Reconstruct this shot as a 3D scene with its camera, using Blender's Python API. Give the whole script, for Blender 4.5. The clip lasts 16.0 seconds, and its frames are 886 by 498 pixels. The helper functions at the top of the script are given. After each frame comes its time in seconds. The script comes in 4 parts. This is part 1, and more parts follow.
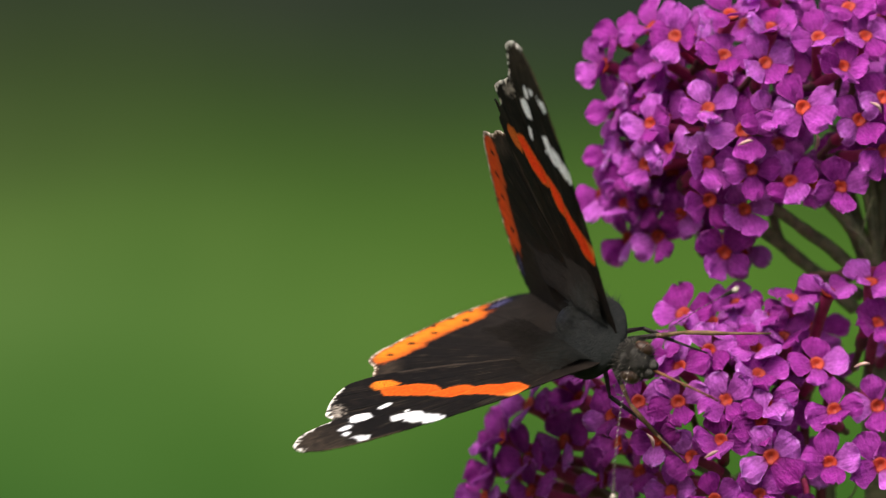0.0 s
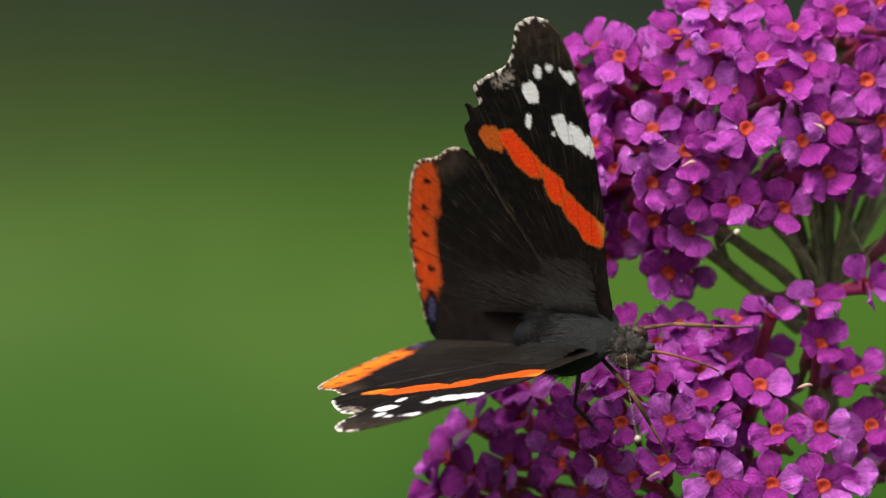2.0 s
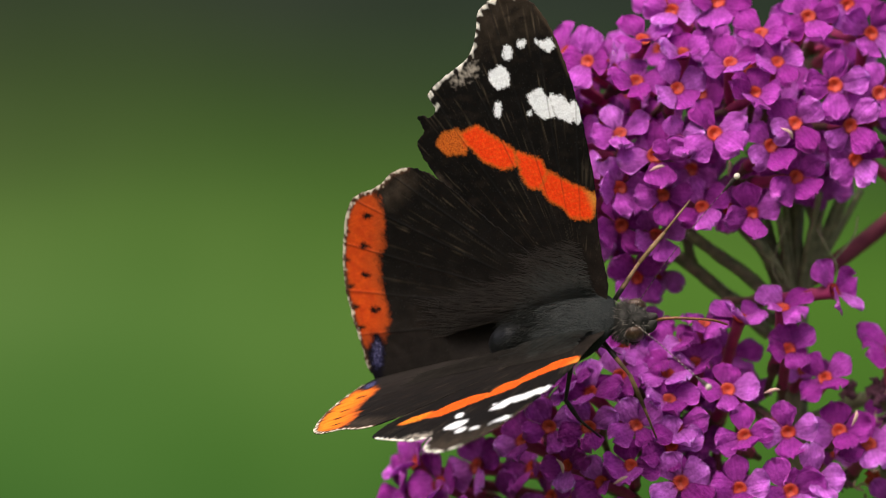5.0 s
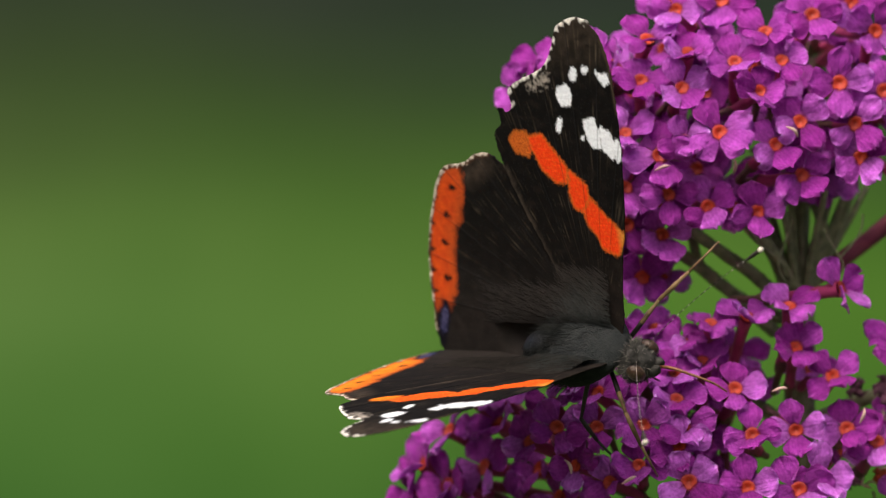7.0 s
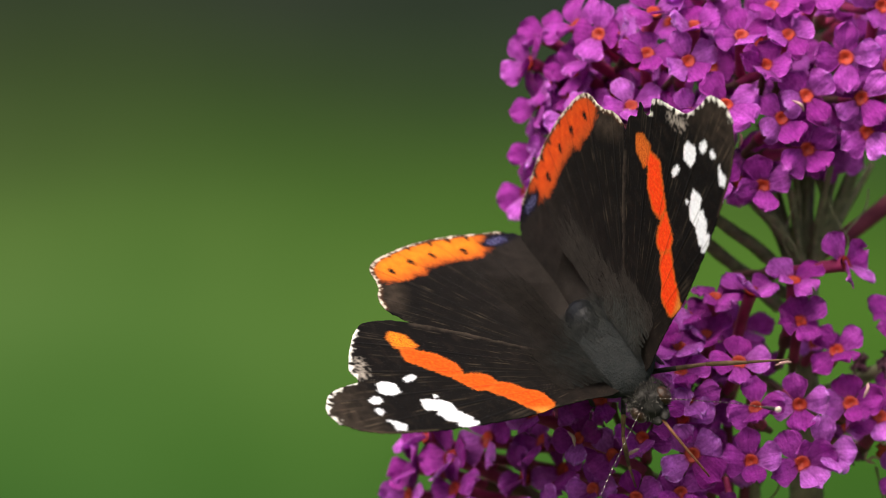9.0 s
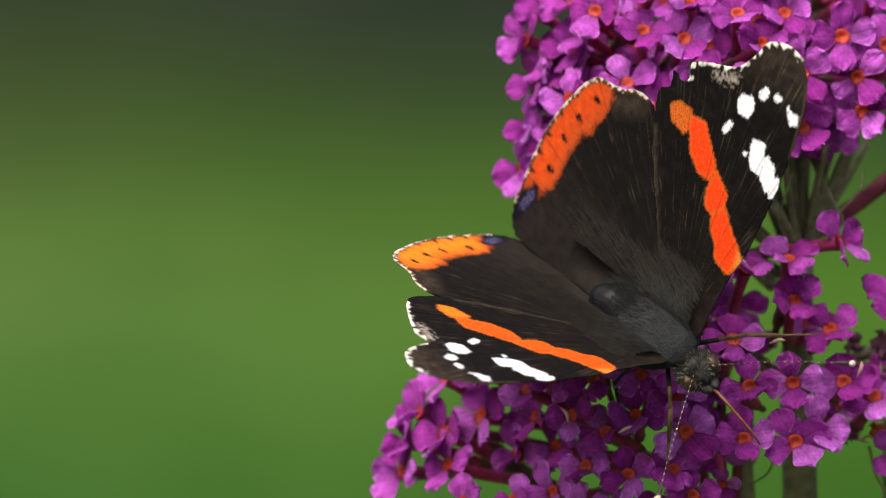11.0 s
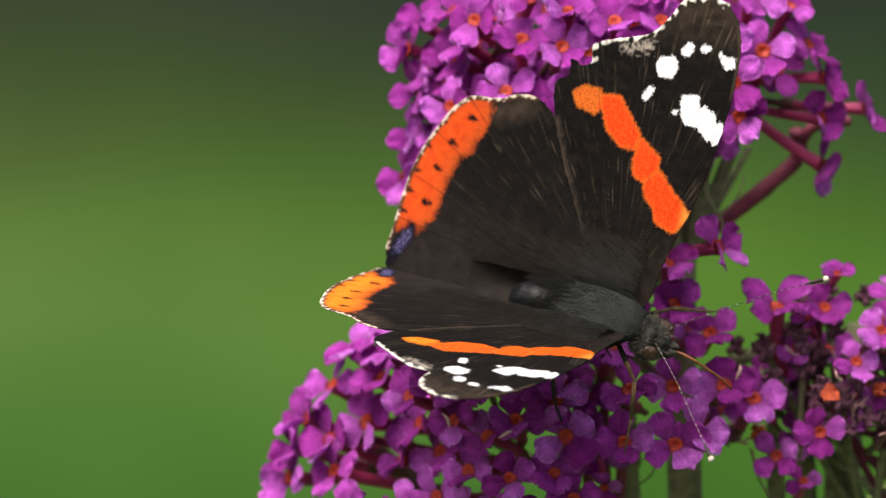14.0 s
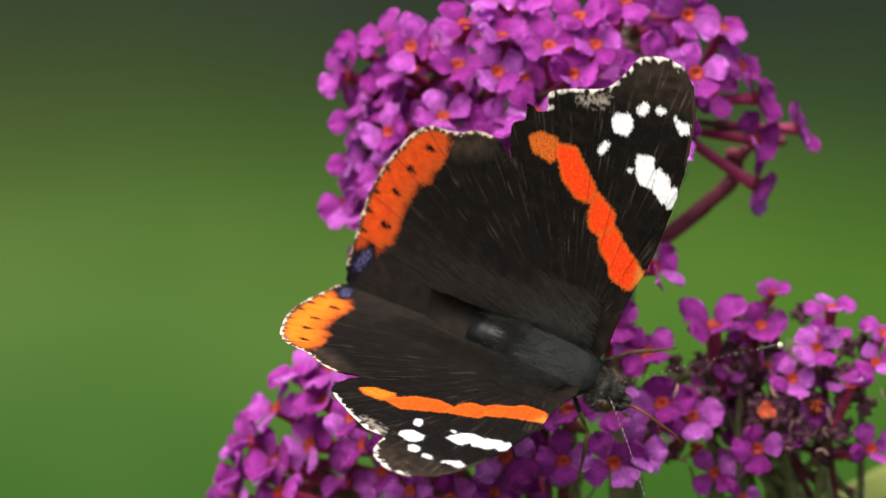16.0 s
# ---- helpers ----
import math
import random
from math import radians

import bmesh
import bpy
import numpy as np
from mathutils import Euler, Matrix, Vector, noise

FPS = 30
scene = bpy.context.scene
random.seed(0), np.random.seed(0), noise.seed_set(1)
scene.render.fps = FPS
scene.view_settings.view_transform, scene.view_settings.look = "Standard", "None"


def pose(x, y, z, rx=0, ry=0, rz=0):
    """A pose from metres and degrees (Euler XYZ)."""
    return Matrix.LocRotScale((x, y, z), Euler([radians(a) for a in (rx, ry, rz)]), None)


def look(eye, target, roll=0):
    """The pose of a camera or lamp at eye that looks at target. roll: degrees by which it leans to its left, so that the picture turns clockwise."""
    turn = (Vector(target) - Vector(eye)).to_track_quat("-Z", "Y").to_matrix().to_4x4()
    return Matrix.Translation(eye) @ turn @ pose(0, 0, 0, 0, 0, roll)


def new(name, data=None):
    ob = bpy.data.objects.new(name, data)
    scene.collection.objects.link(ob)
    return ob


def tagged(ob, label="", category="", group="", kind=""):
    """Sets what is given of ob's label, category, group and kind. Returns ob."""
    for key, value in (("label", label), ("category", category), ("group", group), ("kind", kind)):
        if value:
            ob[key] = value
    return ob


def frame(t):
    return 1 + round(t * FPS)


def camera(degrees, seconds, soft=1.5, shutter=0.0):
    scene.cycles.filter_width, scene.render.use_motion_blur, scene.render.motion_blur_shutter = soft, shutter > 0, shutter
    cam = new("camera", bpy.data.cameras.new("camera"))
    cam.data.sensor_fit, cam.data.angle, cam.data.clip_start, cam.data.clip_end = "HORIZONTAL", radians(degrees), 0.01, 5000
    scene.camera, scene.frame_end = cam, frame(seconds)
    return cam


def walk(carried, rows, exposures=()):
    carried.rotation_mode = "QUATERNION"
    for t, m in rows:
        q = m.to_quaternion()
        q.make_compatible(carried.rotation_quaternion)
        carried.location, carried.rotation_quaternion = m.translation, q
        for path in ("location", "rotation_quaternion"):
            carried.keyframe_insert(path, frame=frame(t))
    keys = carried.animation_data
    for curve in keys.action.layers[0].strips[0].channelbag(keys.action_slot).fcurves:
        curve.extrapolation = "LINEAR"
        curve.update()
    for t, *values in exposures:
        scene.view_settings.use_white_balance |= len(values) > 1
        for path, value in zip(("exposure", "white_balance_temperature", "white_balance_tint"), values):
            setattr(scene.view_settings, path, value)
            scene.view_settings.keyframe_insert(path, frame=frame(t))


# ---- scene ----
from mathutils import geometry

# The camera stands still on its tripod, a long lens 0.6 m from the flowers.
cam = camera(8.8, 16.0, soft=1.0, shutter=0.4)
EYE = (0.0, -0.6, 1.2)
# a wide aperture: only the butterfly and the florets round it are sharp
cam.data.dof.use_dof, cam.data.dof.focus_distance, cam.data.dof.aperture_fstop = True, 0.596, 28.0
STILL = look(EYE, (0.0, 0.0, 1.2))
walk(cam, [(0.0, STILL), (16.0, STILL)], [(0.0, 0.0), (2.0, 0.0), (3.0, -0.05), (4.0, 0.04), (7.0, -0.06), (9.0, 0.0), (12.0, 0.13), (14.5, 0.19), (16.0, 0.16)])

# ---- light: bright hazy sky, soft high sun from behind the camera ----
world = bpy.data.worlds.new("sky")
scene.world = world
world.use_nodes = True
wn = world.node_tree.nodes
sky = wn.new("ShaderNodeTexSky")
sky.sky_type, sky.sun_disc = "NISHITA", False
sky.air_density, sky.dust_density, sky.ozone_density = 0.5, 8.0, 0.0
sky.sun_elevation, sky.sun_rotation = radians(59), radians(211)
wn["Background"].inputs["Strength"].default_value = 0.185
world.node_tree.links.new(sky.outputs["Color"], wn["Background"].inputs["Color"])
sun = new("sun", bpy.data.lights.new("sun", "SUN"))
sun.data.energy, sun.data.angle, sun.data.color = 2.15, radians(50), (1.0, 0.955, 0.89)
SUN_AT = Vector((-0.36, -0.60, 1.15))
sun.matrix_world = look(Vector((0, 0, 1.2)) + SUN_AT, (0, 0, 1.2))


# ---- materials ----
def srgb(r, g, b):
    return tuple(((c / 255 + 0.055) / 1.055) ** 2.4 if c > 10 else c / 255 / 12.92 for c in (r, g, b)) + (1.0,)


class Mat:
    """A small builder of node materials."""

    def __init__(self, name, rough=0.6):
        self.m = bpy.data.materials.new(name)
        self.m.use_nodes = True
        self.t = self.m.node_tree
        self.b = self.t.nodes["Principled BSDF"]
        self.b.inputs["Roughness"].default_value = rough

    def node(self, kind, **props):
        n = self.t.nodes.new(kind)
        for k, v in props.items():
            if k in n.inputs:
                n.inputs[k].default_value = v
        return n

    def link(self, a, b):
        self.t.links.new(a, b)

    def noise(self, scale, detail=3.0, coords="Object"):
        c = self.node("ShaderNodeTexCoord")
        n = self.node("ShaderNodeTexNoise", Scale=scale, Detail=detail)
        self.link(c.outputs[coords], n.inputs["Vector"])
        return n.outputs["Fac"]

    def ramp(self, fac, stops):
        r = self.node("ShaderNodeValToRGB")
        e = r.color_ramp.elements
        while len(e) < len(stops):
            e.new(0.5)
        for el, (p, c) in zip(e, stops):
            el.position, el.color = p, c
        self.link(fac, r.inputs["Fac"])
        return r.outputs["Color"]

    def mix(self, fac, a, b, mode="MIX"):
        n = self.node("ShaderNodeMix")
        n.data_type, n.blend_type = "RGBA", mode
        for sock, v in ((n.inputs[0], fac), (n.inputs[6], a), (n.inputs[7], b)):
            if isinstance(v, (int, float, tuple)):
                sock.default_value = v
            else:
                self.link(v, sock)
        return n.outputs[2]

    def bump(self, height, strength, distance):
        n = self.node("ShaderNodeBump", Strength=strength, Distance=distance)
        self.link(height, n.inputs["Height"])
        self.link(n.outputs["Normal"], self.b.inputs["Normal"])

    def color(self, c):
        self.link(c, self.b.inputs["Base Color"])

    def random(self):
        return self.node("ShaderNodeObjectInfo").outputs["Random"]


def petal_material():
    k = Mat("petal_magenta", 0.5)
    # one tone a petal, deeper towards the mouth, with fine veins along it and a grainy mottle
    base = k.ramp(k.random(), [(0.0, srgb(170, 43, 163)), (0.3, srgb(188, 62, 185)), (0.7, srgb(206, 90, 209)), (1.0, srgb(220, 124, 229))])
    a = k.node("ShaderNodeVertexColor")
    a.layer_name = "lobe"
    mott = k.ramp(k.noise(620, 6), [(0.3, (0.84, 0.74, 0.85, 1)), (0.5, (0.98, 0.96, 0.98, 1)), (0.72, (1.15, 1.26, 1.16, 1))])
    co = k.node("ShaderNodeTexCoord")
    mp = k.node("ShaderNodeMapping", Scale=(350, 3200, 350))
    k.link(co.outputs["Object"], mp.inputs["Vector"])
    vein = k.node("ShaderNodeTexNoise", Scale=1.0, Detail=3.0)
    k.link(mp.outputs[0], vein.inputs["Vector"])
    lines = k.ramp(vein.outputs["Fac"], [(0.32, (0.86, 0.78, 0.87, 1)), (0.5, (1, 1, 1, 1)), (0.7, (1.07, 1.12, 1.07, 1))])
    grain = k.ramp(k.noise(2600, 4), [(0.34, (0.86, 0.78, 0.87, 1)), (0.52, (1, 1, 1, 1)), (0.7, (1.12, 1.24, 1.12, 1))])
    c = k.mix(1.0, k.mix(1.0, k.mix(1.0, k.mix(1.0, base, mott, "MULTIPLY"), grain, "MULTIPLY"), lines, "MULTIPLY"), a.outputs["Color"], "MULTIPLY")
    # the orange of the mouth runs a little way on to each lobe
    m = k.node("ShaderNodeVertexColor")
    m.layer_name = "mouth"
    c = k.mix(m.outputs["Color"], c, k.ramp(k.noise(2400, 3), [(0.3, srgb(146, 30, 40)), (0.7, srgb(172, 46, 44))]))
    k.color(c)
    k.b.inputs["Specular IOR Level"].default_value = 0.25
    k.b.inputs["Sheen Weight"].default_value, k.b.inputs["Sheen Roughness"].default_value = 0.12, 0.4
    gloss = k.ramp(k.noise(3000, 4), [(0.4, (0.72, 0.72, 0.72, 1)), (0.7, (0.30, 0.30, 0.30, 1))])
    k.link(gloss, k.b.inputs["Roughness"])
    both = k.node("ShaderNodeMath")
    both.operation = "ADD"
    k.link(k.noise(3400, 5), both.inputs[0])
    k.link(vein.outputs["Fac"], both.inputs[1])
    k.bump(both.outputs[0], 0.9, 0.0003)
    # light passes through the thin lobes
    tr = k.node("ShaderNodeBsdfTranslucent")
    k.link(c, tr.inputs["Color"])
    mx = k.node("ShaderNodeMixShader", Fac=0.46)
    k.link(k.b.outputs[0], mx.inputs[1])
    k.link(tr.outputs[0], mx.inputs[2])
    k.link(mx.outputs[0], k.t.nodes["Material Output"].inputs["Surface"])
    return k.m


def plain(name, dark, light, scale, rough=0.6, bump=0.4, depth=0.0002, spread=False, gloss=0.4):
    k = Mat(name, rough)
    k.b.inputs["Specular IOR Level"].default_value = gloss
    c = k.ramp(k.noise(scale, 5), [(0.3, dark), (0.7, light)])
    if spread:
        c = k.mix(1.0, c, k.ramp(k.random(), [(0.0, (0.75, 0.75, 0.75, 1)), (1.0, (1.2, 1.15, 1.1, 1))]), "MULTIPLY")
    k.color(c)
    k.bump(k.noise(scale * 2.5, 4), bump, depth)
    return k.m


PETAL = petal_material()
TUBE = plain("corolla_tube", srgb(150, 42, 88), srgb(184, 64, 118), 600, 0.55, spread=True)


def throat_material():
    k = Mat("orange_throat", 0.6)
    a = k.node("ShaderNodeVertexColor")
    a.layer_name = "depth"
    tint = k.ramp(k.random(), [(0.0, (0.8, 0.7, 0.7, 1)), (1.0, (1.1, 1.15, 1.1, 1))])
    grain = k.ramp(k.noise(2400, 3), [(0.3, (0.8, 0.75, 0.75, 1)), (0.7, (1.15, 1.15, 1.15, 1))])
    k.color(k.mix(1.0, k.mix(1.0, a.outputs["Color"], tint, "MULTIPLY"), grain, "MULTIPLY"))
    k.bump(k.noise(3000, 3), 0.5, 0.0002)
    return k.m


THROAT = throat_material()
CALYX = plain("calyx", srgb(96, 60, 66), srgb(120, 92, 74), 900, 0.8)
STEM = plain("stem_bark", srgb(104, 106, 78), srgb(152, 152, 116), 900, 0.85, 0.6, 0.0003)
RED_STEM = plain("red_stem", srgb(104, 36, 62), srgb(140, 66, 84), 500, 0.75, 0.5, 0.0002)
DRY = plain("withered_petal", srgb(66, 42, 54), srgb(118, 74, 98), 700, 0.9, 0.8, 0.0004, True)
TAN = plain("dry_tan", srgb(184, 136, 138), srgb(216, 178, 168), 900, 0.8, 0.6, 0.0003)
LEAF = plain("leaf_green", srgb(92, 106, 46), srgb(128, 140, 66), 120, 0.7, 0.5, 0.0005)
DRY_ORANGE = plain("withered_orange", srgb(140, 50, 26), srgb(190, 84, 48), 900, 0.8, 0.6, 0.0003)


def wing_material():
    k = Mat("wing_scales", 0.8)
    a = k.node("ShaderNodeVertexColor")
    a.layer_name = "scales"
    grain = k.ramp(k.noise(5200, 3), [(0.3, (0.86, 0.86, 0.86, 1)), (0.72, (1.1, 1.1, 1.1, 1))])
    fibre = k.node("ShaderNodeTexCoord")
    mp = k.node("ShaderNodeMapping", Scale=(500, 2600, 500))
    k.link(fibre.outputs["Object"], mp.inputs["Vector"])
    n = k.node("ShaderNodeTexNoise", Scale=1.0, Detail=4.0)
    k.link(mp.outputs[0], n.inputs["Vector"])
    streak = k.ramp(n.outputs["Fac"], [(0.35, (0.93, 0.93, 0.93, 1)), (0.75, (1.1, 1.1, 1.08, 1))])
    k.color(k.mix(1.0, k.mix(1.0, a.outputs["Color"], grain, "MULTIPLY"), streak, "MULTIPLY"))
    k.b.inputs["Specular IOR Level"].default_value = 0.08
    k.bump(n.outputs["Fac"], 0.06, 0.00004)
    return k.m


WING = wing_material()
UNDER = plain("wing_underside", srgb(58, 48, 42), srgb(110, 92, 80), 500, 0.8)
ABDOMEN = plain("abdomen_scales", srgb(11, 12, 14), srgb(19, 20, 22), 900, 0.4, 0.5, 0.0001, gloss=0.24)
BODY = plain("body_scales", srgb(32, 35, 35), srgb(43, 45, 44), 1500, 0.8, 0.8, 0.0002, gloss=0.1)
HEAD_HAIR = plain("head_hair", srgb(37, 36, 34), srgb(68, 66, 62), 1200, 0.8, gloss=0.15)
ROOT_HAIR = plain("wing_root_hair", srgb(31, 28, 25), srgb(42, 38, 34), 900, 0.8, gloss=0.1)
HAIR = plain("body_hair", srgb(36, 39, 38), srgb(52, 53, 50), 900, 0.8, gloss=0.1)
EYE_M = plain("compound_eye", srgb(40, 28, 20), srgb(74, 52, 36), 3000, 0.3)
LEG = plain("leg", srgb(70, 52, 36), srgb(156, 124, 88), 700, 0.7)
DARK_LEG = plain("dark_leg", srgb(22, 18, 16), srgb(48, 40, 34), 1400, 0.6)
BAND_DARK = plain("antenna_dark", srgb(26, 20, 18), srgb(60, 50, 44), 2000, 0.6)
PALE_HAIR = plain("pale_hair", srgb(88, 84, 78), srgb(128, 122, 114), 1200, 0.8, gloss=0.15)
BAND_PALE = plain("antenna_pale", srgb(168, 158, 144), srgb(214, 206, 190), 2000, 0.6)
AMBER = plain("proboscis", srgb(84, 48, 26), srgb(140, 88, 50), 2000, 0.45)
LAWN = plain("lawn", srgb(40, 56, 24), srgb(60, 78, 36), 3, 0.9)


def backdrop_material():
    """Lawn and hedge far behind, melted together by the long lens, painted on a glowing sheet."""
    k = Mat("far_garden_glow")
    c = k.node("ShaderNodeTexCoord")
    s = k.node("ShaderNodeSeparateXYZ")
    k.link(c.outputs["Object"], s.inputs[0])
    wob = k.node("ShaderNodeTexNoise", Scale=3.2, Detail=0.5)
    k.link(c.outputs["Object"], wob.inputs["Vector"])
    add = k.node("ShaderNodeMath")
    add.operation = "MULTIPLY_ADD"
    k.link(wob.outputs["Fac"], add.inputs[0])
    add.inputs[1].default_value = 0.16
    k.link(s.outputs["Z"], add.inputs[2])
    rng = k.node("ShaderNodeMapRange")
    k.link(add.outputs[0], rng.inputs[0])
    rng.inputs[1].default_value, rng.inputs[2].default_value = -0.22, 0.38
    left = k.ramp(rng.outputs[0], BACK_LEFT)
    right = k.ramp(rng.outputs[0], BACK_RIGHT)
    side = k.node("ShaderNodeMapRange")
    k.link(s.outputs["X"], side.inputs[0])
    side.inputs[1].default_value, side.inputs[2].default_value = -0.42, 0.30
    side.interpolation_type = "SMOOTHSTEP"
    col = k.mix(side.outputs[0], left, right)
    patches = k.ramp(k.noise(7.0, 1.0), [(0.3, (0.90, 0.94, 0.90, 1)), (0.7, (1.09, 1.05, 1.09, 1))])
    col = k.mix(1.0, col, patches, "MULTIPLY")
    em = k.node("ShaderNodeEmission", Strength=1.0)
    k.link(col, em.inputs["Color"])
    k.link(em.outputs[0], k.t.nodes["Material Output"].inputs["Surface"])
    return k.m


# the shade above the lawn is painted in: both ramps darken upwards
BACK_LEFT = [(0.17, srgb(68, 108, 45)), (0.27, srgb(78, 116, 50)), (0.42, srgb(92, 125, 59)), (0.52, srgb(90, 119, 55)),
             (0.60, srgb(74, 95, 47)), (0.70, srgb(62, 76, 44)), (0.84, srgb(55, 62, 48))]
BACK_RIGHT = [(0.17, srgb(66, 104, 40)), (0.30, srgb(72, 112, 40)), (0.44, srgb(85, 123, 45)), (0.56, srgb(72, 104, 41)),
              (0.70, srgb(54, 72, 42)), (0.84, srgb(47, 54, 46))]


# ---- mesh helpers ----
def part(name, bm, material, parent=None, label="", smooth=True):
    me = bpy.data.meshes.new(name)
    bm.to_mesh(me)
    bm.free()
    me.materials.append(material)
    if smooth:
        me.polygons.foreach_set("use_smooth", [True] * len(me.polygons))
    ob = new(name, me)
    ob.parent = parent
    return tagged(ob, label)


def sweep(bm, pts, radii, sides=8, caps=True):
    """A tube of changing radius along points."""
    pts = [Vector(p) for p in pts]
    rings, up = [], None
    for i, p in enumerate(pts):
        d = (pts[min(i + 1, len(pts) - 1)] - pts[max(i - 1, 0)]).normalized()
        if up is None:
            up = d.orthogonal().normalized()
        up = (up - d * up.dot(d)).normalized()
        side = d.cross(up)
        r = radii[i] if isinstance(radii, (list, tuple)) else radii
        rings.append([bm.verts.new(p + (up * math.cos(a) + side * math.sin(a)) * r)
                      for a in (2 * math.pi * k / sides for k in range(sides))])
    for a, b in zip(rings, rings[1:]):
        for k in range(sides):
            bm.faces.new((a[k], a[(k + 1) % sides], b[(k + 1) % sides], b[k]))
    if caps:
        bm.faces.new(rings[0][::-1])
        bm.faces.new(rings[-1])
    return bm


def curve(pts, steps=6):
    """Points on a smooth curve through pts."""
    p = [Vector(q) for q in pts]
    p = [2 * p[0] - p[1]] + p + [2 * p[-1] - p[-2]]
    out = []
    for i in range(1, len(p) - 2):
        for k in range(steps):
            t = k / steps
            out.append(0.5 * (2 * p[i] + (p[i + 1] - p[i - 1]) * t + (2 * p[i - 1] - 5 * p[i] + 4 * p[i + 1] - p[i + 2]) * t * t
                              + (3 * p[i] - p[i - 1] - 3 * p[i + 1] + p[i + 2]) * t ** 3))
    return out + [p[-2]]


def lump(bm, center, size, rough=0.0, sub=3, seed=0.0):
    """An uneven ellipsoid."""
    made = bmesh.ops.create_icosphere(bm, subdivisions=sub, radius=1.0)["verts"]
    for v in made:
        k = 1 + rough * noise.noise(v.co * 2.3 + Vector((seed, seed * 1.7, 0)))
        co = Vector((v.co.x * size[0], v.co.y * size[1], v.co.z * size[2])) * k
        v.co = co + Vector(center)
    return bm


MM = 0.001


# ---- the large setting: lawn and the far garden ----
def setting():
    bm = bmesh.new()
    n = 24
    vs = [[bm.verts.new(((i / n - 0.5) * 120, (j / n - 0.5) * 120, 0.0)) for j in range(n + 1)] for i in range(n + 1)]
    for i in range(n):
        for j in range(n):
            bm.faces.new((vs[i][j], vs[i + 1][j], vs[i + 1][j + 1], vs[i][j + 1]))
    tagged(part("ground", bm, LAWN), "flat mown green lawn under the bush", "ground", kind="structure")
    bm = bmesh.new()
    for x, z in ((-2.5, -1.2), (2.5, -1.2), (2.5, 1.6), (-2.5, 1.6)):
        bm.verts.new((x, 0, z))
    bm.verts.ensure_lookup_table()
    bm.faces.new(bm.verts)
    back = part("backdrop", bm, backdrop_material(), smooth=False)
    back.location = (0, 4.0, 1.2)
    tagged(back, "glowing backdrop of a blurred green garden, lawn below, painted shade above", "backdrop", kind="structure")


setting()


# ---- the butterfly bush ----
# Floret mouths in millimetres from the point that the camera looks at: right, away, up.
UPPER_FRONT = [
    (21.7, 12.6, 20.7), (31.7, 11.6, 22.6), (26, 11.2, 19.9), (26.7, 12.5, 23.6), (22.5, 14.4, 25.1), (35.1, 13.4, 25.8),
    (34.2, 10.6, 19.4), (29.9, 10.1, 15.1), (20, 12.3, 15.1), (23.7, 11.2, 12.8), (26.2, 10.5, 14.2), (35.9, 10.3, 13.8),
    (38.5, 10.6, 16.2), (44.5, 12.3, 16), (45.1, 12.8, 12.4), (38.6, 11.2, 10.5), (19.9, 13.3, 9.3), (24.5, 12.1, 8.6),
    (28.7, 11.9, 7.3), (34, 12, 6.7), (20.2, 15.2, 5.4), (23.9, 14.5, 4.4), (21.9, 17.2, -0.1), (36.7, 11.9, 22.7),
    (47.7, 14.3, 19.5), (30.5, 16.2, 29.4), (25.7, 16, 28.4), (16.7, 15.8, 22.9), (40.2, 15.7, 27.7), (47, 17.2, 26),
    (44.6, 18.7, 29.1), (42.8, 12.5, 20.3),
]
# Florets at the flanks: right, away, up in millimetres, then degrees to the right, up, and round their axis.
UPPER_LEFT = [
    (13.5, 25, 8.6, -50, 5, 30), (11.6, 26, 5.1, -48, -5, 20), (15.2, 25, 1.5, -30, -5, 35), (15.3, 21, 20.8, -50, 25, 20),
    (18.8, 20, 22.6, -50, 25, 10), (10.8, 24, 15.8, -55, 0, 25), (9.5, 25, 20.1, -55, 12, 40), (14.5, 22, 24, -52, 28, 30),
    (9.3, 28, 6.2, -50, 0, 10), (12.2, 31, 1.4, -48, -20, 30), (15.9, 21, 14.1, -40, 12, 40), (11.4, 26, 22.8, -60, 30, 0),
    (12.5, 25, 11.7, -50, -12, 10), (10.3, 27, 11.3, -55, -10, 20), (13.7, 23, 16.7, -45, 10, 30), (14.5, 22, 19, -45, 20, 15),
    (14.1, 17, 13.6, -35, 8, 20), (16.2, 16, 10.9, -28, 5, 40), (13.6, 18, 9.2, -38, 0, 10),
]
UPPER_RIGHT = [
    (49.6, 21, 17.8, 30, 15, 20), (53.1, 22, 20.4, 60, 25, 10), (54.5, 22, 16.9, 65, 0, 30), (59.3, 26, 13.6, 80, 0, 20),
    (54.7, 28, 7.5, 70, -30, 10), (51, 22, 24.6, 30, 45, 30), (54.5, 24, 12.4, 50, -5, 20), (46.7, 21, 25.8, 10, 45, 15),
]
LOWER_LEFT = [
    (6.6, 21, -16, -50, 18, 20), (5, 22, -20.6, -52, 10, 35), (1, 23, -22.6, -55, 18, 20), (10.9, 20, -20.8, -50, 12, 20),
    (13, 19, -23.8, -45, 10, 40), (1.4, 22, -26, -55, 14, 10), (1.2, 25, -16.7, -60, 28, 20), (-1.6, 26, -20.4, -68, 20, 40),
    (-2.8, 26, -23.6, -65, 12, 30), (-3.5, 26, -26.9, -62, 4, 10), (3.7, 24, -13, -50, 40, 20), (6.6, 22, -12.9, -40, 30, 10),
    (9, 21, -24.6, -55, 5, 20),
]
